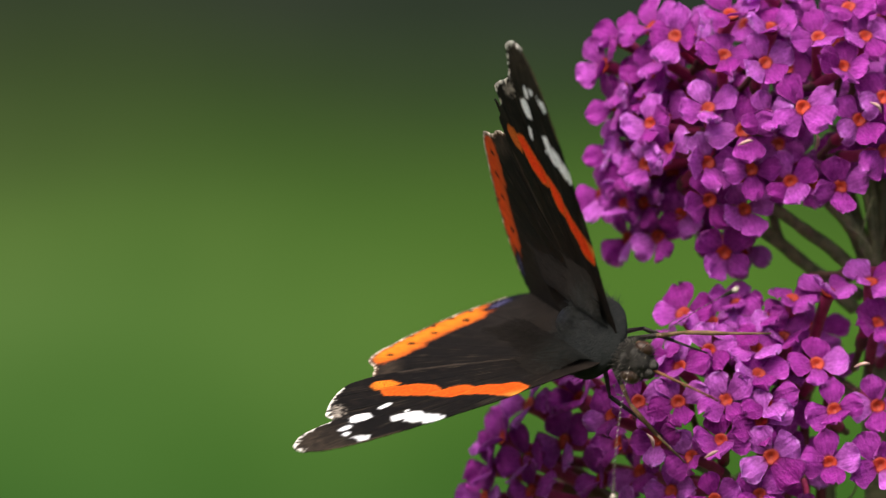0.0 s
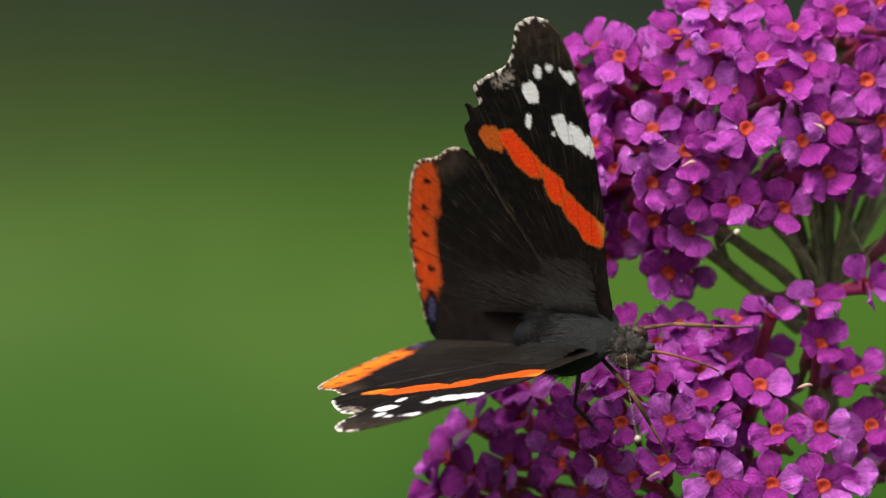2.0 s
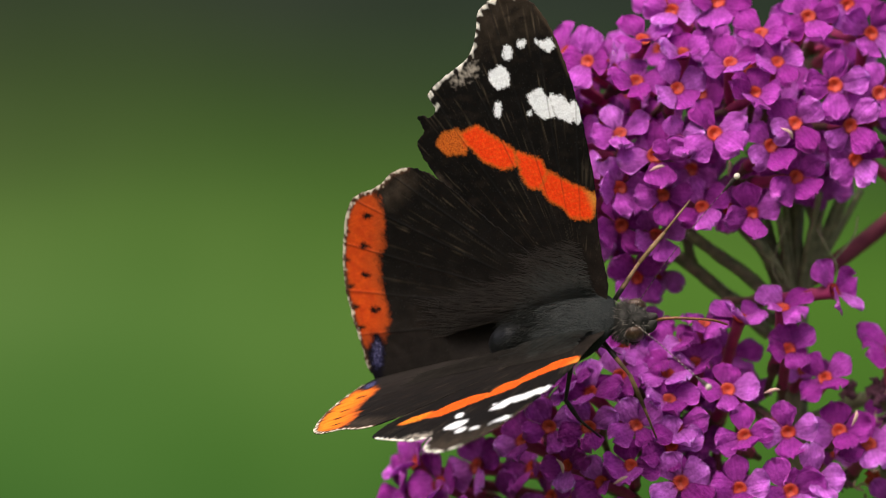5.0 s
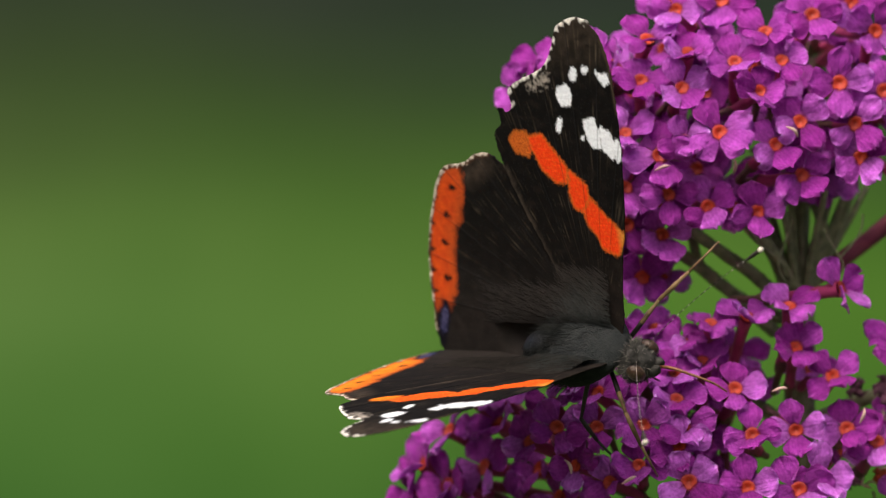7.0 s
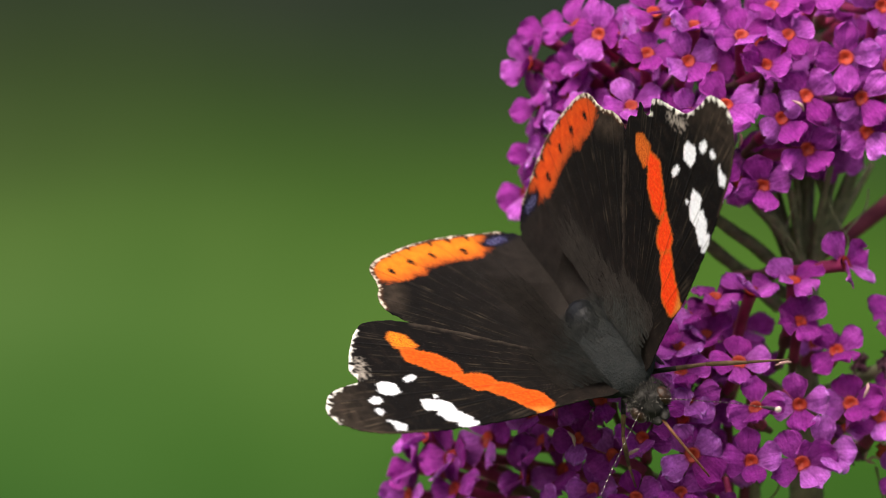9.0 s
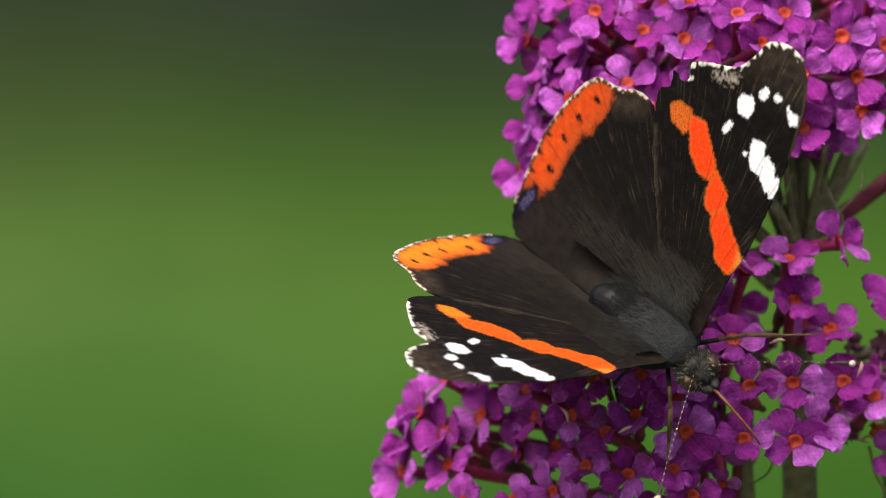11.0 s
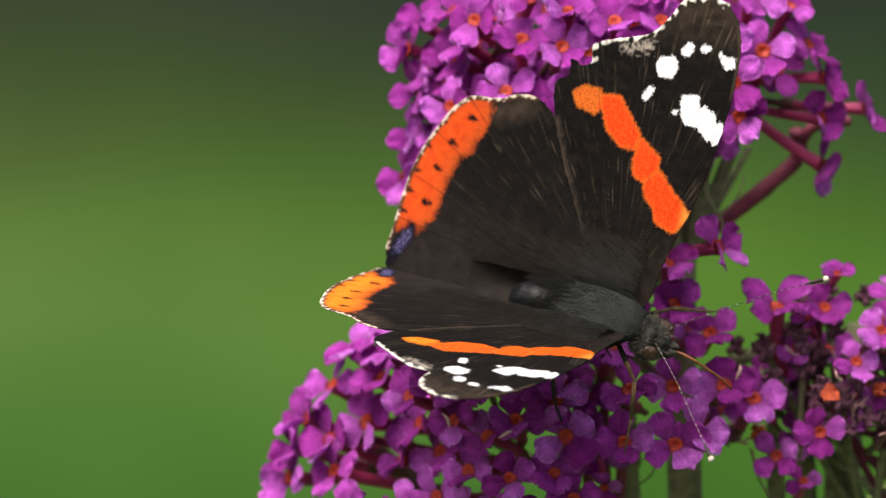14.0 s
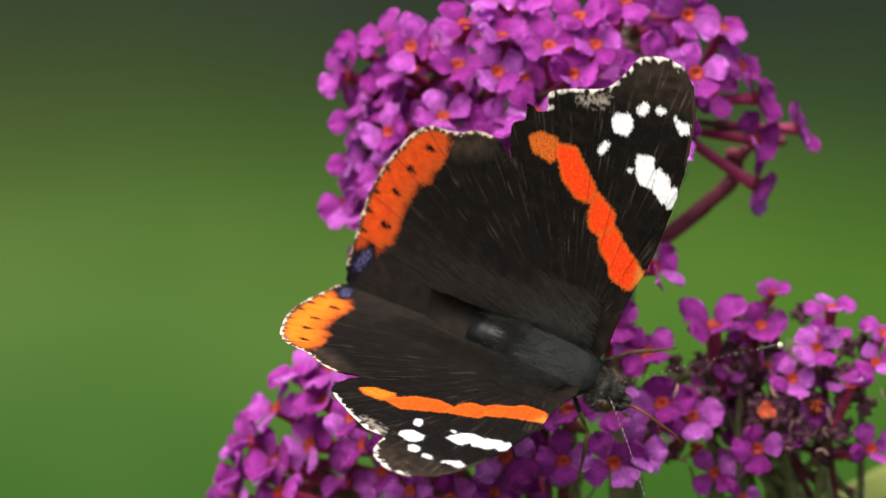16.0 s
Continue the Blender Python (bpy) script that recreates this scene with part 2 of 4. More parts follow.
LOWER_TOP = [
    (17.5, 17, -6.8, -30, 40, 20), (20.6, 16, -7.8, -15, 30, 30), (23.3, 18, -5.8, -10, 45, 0), (23.6, 13.6, -8.9, -10, 40, 20),
    (14.7, 12.5, -11.2, -40, 40, 20), (16.9, 10.9, -12.4, -35, 30, 10), (28.1, 14.4, -9.3, 0, 40, 35), (12.1, 12.5, -13.6, -35, 35, 15),
]
LOWER_FOOT = [
    (3, 17, -29.8, -55, 8, 20), (8.4, 15, -29.4, -50, 8, 10), (12.6, 13, -28.4, -45, 5, 30), (15.6, 11, -30.4, -30, 5, 20),
    (20.6, 9, -30.4, 0, 0, 40), (24.5, 9, -31.5, 0, 5, 15),
]
LOWER_SHADE = [
    (14.5, 9.5, -20.1, -40, 12, 20), (18, 8, -21.8, -30, 10, 40), (21, 6.8, -20, -10, 15, 10), (9.7, 12, -17.6, -45, 18, 35),
    (20.3, 6, -26.2, -10, 5, 20), (25, 5.8, -25.7, 0, 10, 40), (27, 5.8, -28.4, 0, 5, 10), (16, 10, -25.5, -35, 5, 0),
]
LOWER_FRONT = [
    (29, 14.4, -5.3), (32.9, 14.4, -4.6), (37.4, 14.4, -3.5), (42.8, 14.4, -1.6), (38.1, 14.4, -7.8), (25.9, 14.4, -7.3),
    (25, 11.8, -10.5), (20, 12, -10.6), (31.4, 11.3, -12.1), (33.1, 8.6, -16.9), (37.8, 10.4, -16.5), (25.2, 6.9, -17.9),
    (25.8, 7.8, -16.1), (25.1, 9.6, -13.2), (26.2, 5.7, -21.7), (32.4, 6.5, -22.4), (37.9, 8.1, -22.7), (40.5, 9.5, -21.4),
    (42, 14.4, -10.9), (43.4, 13.5, -16.5), (46.6, 14.4, -18), (16.6, 8.5, -16), (21.6, 7.9, -15.8),
    (12.4, 9.6, -16),
]
FADING = [
    (60.5, 15, -10.7, 0, 12, 30), (57.7, 14.5, -14, 0, 8, 10), (62.3, 17, -6.4, 10, 60, 10), (54.6, 19, -8.2, 0, 15, 20),
    (67, 16, -12.4, 15, 20, 20), (64.2, 15.5, -14.9, 20, 50, 0), (53.8, 15, -21.6, 0, 5, 10), (49.3, 17, -24.2, -5, 5, 40),
    (67.9, 18, -9.3, 20, 40, 30), (66.4, 16.8, -21.9, 20, 10, 20),
]
UPRIGHT = [(49.3, 18, -8.4, -5, 42, 45)]
SPENT = [(30.4, 9, -27.2, 0, -40, 20), (56.0, 19, -4.6, 30, 45, 0), (51.6, 20, -12.6, -15, 15, 30), (47.4, 20, -18.6, -20, 20, 10), (60.6, 20, -17.6, 20, 10, 0), (61.1, 19, -13.4, 30, 20, 40), (57.3, 18, -20.3, 50, 20, 10), (53, 20, -9.4, -20, 40, 20), (52.3, 19, -27.1, 0, 20, 30)]
DEEP = [(50.5, 27, -14.5, -20, 30, 10), (53.5, 28, -17.5, 10, 10, 30), (48.6, 26, -18, -30, 5, 0), (55.5, 27, -13, 20, 30, 20), (58.6, 27, -18.5, 30, 5, 40), (62.5, 27, -9.5, 20, 40, 10), (52.5, 27, -22.5, -10, -10, 25),
        (12.2, 24, 9.2, -50, 0, 10), (12.8, 25, 14.2, -45, 5, 30), (13.2, 25, 18.6, -45, 15, 20), (11.8, 24, 17.6, -55, 10, 0),
        (13.7, 25, 5.2, -35, 0, 25), (17.6, 24, 4.0, -20, -5, 40), (16.8, 26, 8.5, -25, 0, 10), (18.5, 26, 13, -20, 5, 30), (17, 27, 17, -30, 10, 20), (16.5, 28, 11.5, -30, 5, 35), (15, 29, 6.5, -30, -5, 0)]
WITHERED = [
    (51.4, 20.5, -10.8), (48, 19.4, -12.9), (49.1, 18.2, -15.8), (58, 16, -16.1), (44.6, 23, -22.1), (47.4, 20, -21.7),
    (59.2, 16.3, -20), (55.8, 20.2, -10.4), (52.2, 21.6, -9), (62, 17.2, -11.6), (63.5, 17.3, -13.4), (66, 18, -17),
    (62.9, 17, -20), (56.8, 16.5, -21.2), (54.1, 16.4, -16.7), (56.2, 16.1, -18.2), (60.4, 16.2, -17),
]
FOLDED = (53.5, 11.5, -17.9)

# How the front florets are turned, in the same order: degrees to the right, up, and round their axis.
UPPER_AIM = [(0, 20, 10), (0, 30, 20), (10, 20, 30), (0, 35, 10), (10, 35, 20), (0, 40, 45), (15, 15, -10), (15, 15, 30), (-10, 35, 20),
             (0, 5, 5), (0, 10, 20), (10, 10, 35), (0, 15, 40), (0, 0, 40), (0, 0, 45), (20, 5, 40), (15, 10, 10), (0, 0, 5), (0, 0, 30),
             (0, 0, 10), (10, -5, 30), (0, -10, 20), (0, -15, 45), (0, 30, 30), (10, 10, 20)]
LOWER_AIM = [(0, 45, 40), (15, 40, 40), (0, 50, 40), (60, 10, 30), (5, 30, 30), (-5, 35, 40), (0, 40, 45), (-5, 10, 30), (0, 20, 5), (0, 15, 15),
             (0, 0, 5), (0, 15, 20), (10, 20, 20), (0, 30, 20), (0, 5, 40), (0, 5, 5), (0, 5, 30), (20, 5, 10), (0, 15, 40), (0, 15, 15),
             (5, 25, 10), (0, 5, 20), (-10, 20, 40), (0, 10, 20)]
CROWN = {"upper": Vector((33.2, 32, 15.6)), "lower": Vector((24.4, 30, -34)), "fading": Vector((59.3, 32, -22))}
SPREAD = {"upper": 26.0, "lower": 30.0}
HOME = Vector((0, 0, 1.2))
ROOT = Vector((0.052, 0.060, 0.0))
rnd = random.Random(7)


def at(p):
    return HOME + Vector(p) * MM


def petal_mesh(seed):
    """One lobe: narrow claw, rounded blade with a frayed wavy rim, cupped and bent; it lies along +x and faces +z."""
    r = random.Random(seed)
    bm = bmesh.new()
    nu, nv = 14, 14
    length, width = 2.75 + r.uniform(-0.3, 0.35), 1.55 + r.uniform(-0.3, 0.32)
    bend, cup, ph = r.uniform(0.0, 0.8), r.uniform(-0.6, 0.25), r.uniform(0, 6)
    skew, notch, curl = r.uniform(-0.3, 0.3), r.choice((0.0, 0.0, 0.12, 0.25)), r.uniform(0.08, 0.3)
    rows = []
    for i in range(nu + 1):
        u = i / nu
        half = width * (0.30 + 0.70 * math.sin(min(1.0, u * 1.25) * math.pi / 2)) * math.sqrt(max(0.0, 1 - max(0.0, (u - 0.5) / 0.51) ** 2.6))
        row = []
        for j in range(nv + 1):
            v = j / nv * 2 - 1
            fray = 0.08 * noise.noise((v * 4.5, u * 4, seed * 1.7)) + 0.07 * noise.noise((v * 13, u * 9, seed * 2.3))
            x = 0.58 + length * u - 0.16 * u * v * v + u ** 4 * (fray - notch * math.exp(-(v * 3.2) ** 2))
            y = half * v * (1 + 0.05 * math.sin(7 * u + ph) + 0.8 * fray * abs(v) ** 5 * min(1, 2 * u)) + skew * u * u
            z = 0.35 * u - bend * u * u + cup * v * v * u + curl * u * u * math.sin(5 * v + 2.3 * ph) + 0.06 * math.sin(9 * u + 3 * v + ph) - 0.07 * u * math.exp(-(v * 4) ** 2)
            row.append(bm.verts.new((x * MM, y * MM, (z + 0.12 * noise.noise((u * 5, v * 5, seed * 3.1)) * u) * MM)))
        rows.append(row)
    for i in range(nu):
        for j in range(nv):
            bm.faces.new((rows[i][j], rows[i + 1][j], rows[i + 1][j + 1], rows[i][j + 1]))
    # the lobe's thickness
    top = list(bm.faces)
    low = {}
    for v in list(bm.verts):
        low[v] = bm.verts.new(v.co - Vector((0, 0, 0.07 * MM)))
    for f in top:
        bm.faces.new([low[v] for v in reversed(f.verts)])
    ring = rows[0] + [row[-1] for row in rows[1:]] + rows[-1][-2::-1] + [row[0] for row in rows[-2:0:-1]]
    for a, b in zip(ring, ring[1:] + ring[:1]):
        bm.faces.new((b, a, low[a], low[b]))
    bmesh.ops.remove_doubles(bm, verts=bm.verts, dist=1e-8)
    me = bpy.data.meshes.new("petal")
    bm.to_mesh(me)
    bm.free()
    att = me.color_attributes.new("lobe", "FLOAT_COLOR", "POINT")
    for v, d in zip(me.vertices, att.data):
        u = (v.co.x / MM - 0.58) / length
        out = max(u, abs(v.co.y / MM) / width)
        k = 0.66 + 0.38 * min(1.0, u * 1.8)
        # the lobe's own pale edge, with the rim's glints painted in as flecks
        pale = (0.45 + 4.2 * max(0.0, noise.noise(v.co * 3600 + Vector((seed, 0, 0))) - 0.12)) * min(1.0, max(0.0, (out - 0.84) / 0.12))
        d.color = (k + 0.35 * pale, k * (0.9 + 0.12 * u) + 1.5 * pale, k + 0.4 * pale, 1)
    mouth = me.color_attributes.new("mouth", "FLOAT_COLOR", "POINT")
    for v, d in zip(me.vertices, mouth.data):
        k = min(1.0, max(0.0, (0.94 - math.hypot(v.co.x, v.co.y) / MM) / 0.26))
        d.color = (k, k, k, 1)
    me.materials.append(PETAL)
    me.polygons.foreach_set("use_smooth", [True] * len(me.polygons))
    return me


def tube_mesh(seed):
    """The corolla's tube with its calyx and short stalk; the mouth is at the origin and faces +z."""
    r = random.Random(seed)
    bm = bmesh.new()
    bow = Vector((r.uniform(-1.2, 1.2), r.uniform(-1.2, 1.2), 0))
    pts = [Vector((0, 0, -z)) + bow * (z / 9) ** 2 for z in (-0.05, 0.5, 1.5, 3.5, 5.5, 7.2, 7.8, 8.8, 9.4, 12.5)]
    sweep(bm, [p * MM for p in pts], [s * MM for s in (0.84, 0.72, 0.64, 0.60, 0.58, 0.56, 0.70, 0.66, 0.40, 0.34)], 9, False)
    me = bpy.data.meshes.new("floret")
    bm.to_mesh(me)
    bm.free()
    me.materials.append(TUBE)
    me.materials.append(CALYX)
    for f in me.polygons:
        f.use_smooth = True
        if f.center.z < -7.5 * MM:
            f.material_index = 1
    return me


def throat_mesh():
    """The orange mouth: a small dished ring."""
    bm = bmesh.new()
    rings = []
    for rad, z in ((0.76, 0.24), (0.68, 0.27), (0.56, 0.25), (0.42, 0.18), (0.26, 0.06), (0.1, -0.02)):
        rings.append([bm.verts.new((rad * math.cos(a) * MM, rad * math.sin(a) * MM, z * MM))
                      for a in (k * math.pi / 8 for k in range(16))])
    for a, b in zip(rings, rings[1:]):
        for k in range(16):
            bm.faces.new((a[k], a[(k + 1) % 16], b[(k + 1) % 16], b[k]))
    bm.faces.new(rings[-1])
    me = bpy.data.meshes.new("throat")
    bm.to_mesh(me)
    bm.free()
    att = me.color_attributes.new("depth", "FLOAT_COLOR", "POINT")
    for v, d in zip(me.vertices, att.data):
        k = min(1.0, math.hypot(v.co.x, v.co.y) / (0.76 * MM))
        a, b, c = srgb(150, 38, 14), srgb(180, 50, 18), srgb(158, 36, 26)
        d.color = [p + (q - p) * min(1, k / 0.6) if k < 0.6 else q + (s - q) * min(1.0, max(0.0, (k - 0.74) / 0.2)) for p, q, s in zip(a, b, c)]
    me.materials.append(THROAT)
    me.polygons.foreach_set("use_smooth", [True] * len(me.polygons))
    return me


PETALS = [petal_mesh(100 + k) for k in range(28)]
TUBES = [tube_mesh(300 + k) for k in range(5)]
MOUTH = throat_mesh()
bush = tagged(new("butterfly_bush"), "butterfly bush with dense magenta flower clusters on upright stems", "flowering bush")
bush.location = ROOT


def floret(place, facing, size, roll, cup=0.0):
    turn = Vector(facing).to_track_quat("Z", "Y").to_matrix().to_4x4()
    m = Matrix.Translation(at(place) - ROOT) @ turn @ Matrix.Rotation(roll, 4, "Z") @ Matrix.Scale(size, 4)
    tube = new("floret", rnd.choice(TUBES))
    tube.parent = bush
    tube.matrix_basis = m
    mouth = new("throat", MOUTH)
    mouth.parent = tube
    for k in range(4):
        lobe = new("petal", rnd.choice(PETALS))
        lobe.parent = tube
        # the lobes spread from a shallow bowl; the lower ones stand out more level
        raised = 0.40 + cup - 0.32 * math.sin(roll + k * math.pi / 2) + rnd.uniform(-0.34, 0.30)
        lobe.matrix_basis = Matrix.Rotation(k * math.pi / 2 + rnd.uniform(-0.16, 0.16), 4, "Z") @ Matrix.Rotation(-raised, 4, "Y") @ Matrix.Rotation(rnd.uniform(-0.35, 0.35), 4, "X")


def facing_of(p, crown, lift):
    """Florets look outwards from the heart of their cluster; those on its front face straight out, those on its flanks sideways."""
    d = Vector(p) - CROWN[crown] - Vector((0, 15, 0))
    d.y, d.z = d.y * 1.25, d.z * 0.75
    d.normalize()
    flank = d.x * d.x + d.z * d.z
    f = d + Vector((rnd.uniform(-0.22, 0.22), -0.9 * (1 - flank) - 0.12 + rnd.uniform(-0.15, 0.15), lift + rnd.uniform(-0.2, 0.2)))
    out = (p[0] - CROWN[crown].x) / SPREAD[crown]
    if abs(out) > 0.5:
        f = f.normalized().lerp(Vector((math.copysign(1, out), -0.4 + rnd.uniform(-0.25, 0.25), 0.2 + rnd.uniform(-0.3, 0.3))), min(0.85, (abs(out) - 0.5) * 1.9))
    return f


def cluster(places, crown, lift, behind, size=1.0, aims=()):
    for i, p in enumerate(places):
        f, roll = facing_of(p, crown, lift), rnd.gauss(0.0, 0.35)
        if i < len(aims):
            yaw, rise, roll = (radians(a) for a in aims[i])
            f = Vector((math.sin(yaw) * math.cos(rise), -math.cos(yaw) * math.cos(rise), math.sin(rise)))
        floret(p, f, size * rnd.uniform(0.98, 1.16), roll)
    # a second layer deeper in the cluster
    for i in range(behind):
        p = Vector(places[(i * 7) % len(places)])
        q = p + (CROWN[crown] - p) * rnd.uniform(0.08, 0.2) + Vector((rnd.uniform(-3, 3), 9 + rnd.uniform(0, 5), rnd.uniform(-3, 3)))
        floret(q, facing_of(q, crown, lift), rnd.uniform(0.95, 1.12), rnd.gauss(0.0, 0.5))


def cyme(places, size=1.0, cup=0.0):
    for x, y, z, yaw, rise, roll in places:
        yaw, rise, roll = radians(yaw), radians(rise), radians(roll)
        f = Vector((math.sin(yaw) * math.cos(rise), -math.cos(yaw) * math.cos(rise), math.sin(rise)))
        floret((x, y, z), f, size * rnd.uniform(0.96, 1.1), roll, cup)


def stems():
    def stem(name, pts, r0, r1, material, label=""):
        line = [p - ROOT for p in curve([at(q) for q in pts], 8)]
        n = len(line) - 1
        line = [p + Vector((noise.noise(p * 300), 0, noise.noise(p * 300 + Vector((5, 5, 5))))) * 0.00012 for p in line]
        bm = sweep(bmesh.new(), line, [(r0 + (r1 - r0) * i / n) * MM * (1 + 0.12 * noise.noise(line[i] * 500)) for i in range(n + 1)], 10)
        part(name, bm, material, bush, label)

    stem("stem", [(52, 60, -1215), (50, 58, -700), (44, 44, -200), (40.5, 35, -45), (39.6, 33, -17), (39.8, 32, -7), (39.9, 32, -0.8), (39.6, 33, 5.4), (38.7, 34, 14.8)],
         2.9, 0.7, STEM, "grey-green main stem")
    stem("branch", [(39.7, 32, -4.5), (33.9, 29, 0.4), (29.5, 27, 3.4), (25.8, 28, 6.5)], 0.85, 0.55, STEM)
    stem("branch", [(37.0, 33, -6.5), (31.0, 31, -1.0), (25.5, 30, 3.0), (22.0, 29, 5.5)], 0.8, 0.6, STEM)
    stem("branch", [(38.0, 34, -5.0), (33.0, 33, -2.5), (29.0, 31, 0.6), (27.6, 30, 5.0)], 0.75, 0.55, STEM)
    stem("branch", [(39.6, 31, -2.0), (36.0, 27, 2.9), (33.7, 26, 5.3), (31.9, 28, 9.6)], 0.8, 0.5, STEM)
    stem("branch", [(40.3, 32, -0.8), (42.0, 30, 5.4), (40.1, 30, 9.7)], 0.85, 0.6, STEM)
    stem("branch", [(40.9, 32, -1.4), (44.3, 32, 6.7), (45.6, 30, 10.4)], 0.9, 0.6, STEM)
    stem("branch", [(40.5, 33, -1.0), (44.8, 34, 1.8), (52.5, 36, 8.0), (52.4, 34, 11.4)], 1.0, 0.8, RED_STEM, "reddish side branch")
    stem("branch", [(52.5, 36, 8.0), (54.2, 34, 11.7), (58.5, 33, 12.4)], 0.7, 0.55, RED_STEM)
    stem("branch", [(44, 44, -200), (57, 42, -60), (58.3, 37, -27), (58.7, 35, -22.6), (59.2, 34, -10)], 2.2, 0.9, STEM)
    stem("branch", [(40.2, 35, -42), (33, 33, -33), (24, 29, -26), (14, 27, -20)], 1.2, 0.6, STEM)
    stem("branch", [(39.8, 33, -18), (33, 29, -13), (27, 26, -9)], 1.0, 0.6, STEM)
    for dx, top, dy in ((-7.6, 6.5, 31), (-6.5, 8.0, 25), (-5.4, 9.0, 30), (-4.2, 10.5, 34), (-2.8, 9.0, 24), (-1.6, 9.5, 27), (0.0, 10.5, 29), (1.2, 11.0, 36),
                        (2.3, 9.0, 25), (3.4, 10.0, 28), (5.2, 9.5, 31), (7.5, 9.5, 36)):
        stem("branch", [(39.8 + dx * 0.1, 32, -4.0 + dx * 0.2), (39.8 + dx * 0.45, (32 + dy) / 2, 2.2), (39.8 + dx, dy, top)], 0.52, 0.36, STEM)
    for dx, dz, bend in ((-5.0, 5.5, 1.6), (-2.2, 6.0, -1.4), (3.0, 5.0, 1.8), (5.6, 6.5, -1.2)):
        stem("tendril", [(39.8 + dx * 0.4, 24, -2.5), (39.8 + dx * 0.7 + bend, 22, 0.5), (39.8 + dx, 23, dz * 0.6), (39.8 + dx - bend * 0.6, 24, dz)], 0.13, 0.08, STEM)
    for dx, dz in ((0, 0), (2.4, 1.5), (-2.2, -1.0), (4.6, 0.5)):
        stem("branch", [(30 + dx * 0.5, 27, -32), (28.4 + dx, 23, -22 + dz), (28.6 + dx, 21, -16 + dz), (27.8 + dx * 1.2, 18, -11.5 + dz)], 0.65, 0.45, RED_STEM)
    stem("branch", [(24, 29, -26), (12, 27, -24), (2, 27, -22)], 0.8, 0.5, RED_STEM)
    for pts in ([(40, 40, -80), (34.3, 34, -31), (34.4, 33, -25), (33.8, 26, -20)], [(50, 42, -80), (50.2, 34, -31), (49.8, 33, -26.8), (49.4, 28, -20)],
                [(53, 42, -80), (53.8, 36, -31), (53.4, 34, -23.4), (54.6, 28, -16)], [(58, 40, -80), (56.6, 35, -31), (57.8, 33, -25), (60, 28, -16)]):
        stem("branch", pts, 1.3, 0.6, STEM)
    stem("tendril", [(46.8, 22, -23.5), (47.6, 23, -26.5), (48.9, 24, -29), (50.6, 26, -32)], 0.16, 0.10, STEM, "thin curling tendril")
    stem("tendril", [(36.4, 20, -23.0), (36.0, 21, -26.0), (34.6, 22, -27.4), (33.4, 24, -28.2)], 0.14, 0.08, STEM)
    stem("branch", [(39.6, 33, -17), (46, 31, -14), (52, 30, -12)], 1.0, 0.6, STEM)


def withered():
    """Shrivelled brown florets among the fading ones."""
    extra = [Vector(p) + Vector((rnd.uniform(-4, 4), rnd.uniform(1, 10), rnd.uniform(-4, 4))) for p in WITHERED * 4 if p[2] > -21]
    for i, p in enumerate(WITHERED + extra):
        bm = bmesh.new()
        w = 0.55 if i % 11 == 5 else 0.78
        lump(bm, (0, 0, 0), (0.8 * w * MM, 0.7 * w * MM, 1.1 * w * MM), 0.9, 3, i * 3.1)
        for k in range(4):
            a = k * 1.7 + i
            sweep(bm, [Vector((0, 0, 0)), Vector((math.cos(a), -0.6, math.sin(a))) * 1.3 * w * MM, Vector((math.cos(a + 0.6) * 1.6, -0.9, math.sin(a + 0.6) * 1.6)) * w * MM],
                  [0.45 * MM, 0.35 * MM, 0.12 * MM], 5)
        ob = part("withered_floret", bm, DRY_ORANGE if i % 11 == 5 else DRY, bush, "shrivelled brown floret")
        ob.location = at(p) - ROOT
    # bare stalks of fallen florets
    for i, p in enumerate(extra):
        if i % 2 == 0:
            a, b = at(p) - ROOT, at(CROWN["fading"] + Vector((rnd.uniform(-8, 8), rnd.uniform(0, 6), rnd.uniform(-18, 6)))) - ROOT
            part("stalk", sweep(bmesh.new(), curve([a, a.lerp(b, 0.5) + Vector((0, 0, -1.5)) * MM, b], 4), 0.45 * MM, 6), RED_STEM if i % 6 == 0 else STEM, bush)
    # one folded orange petal
    me = PETALS[5].copy()
    me.materials.clear()
    me.materials.append(DRY_ORANGE)
    ob = new("dry_petal", me)
    ob.parent = bush
    ob.matrix_basis = Matrix.Translation(at(FOLDED) - ROOT) @ pose(0, 0, 0, 55, -20, 35) @ Matrix.Scale(0.8, 4)
    tagged(ob, "folded orange dry petal")


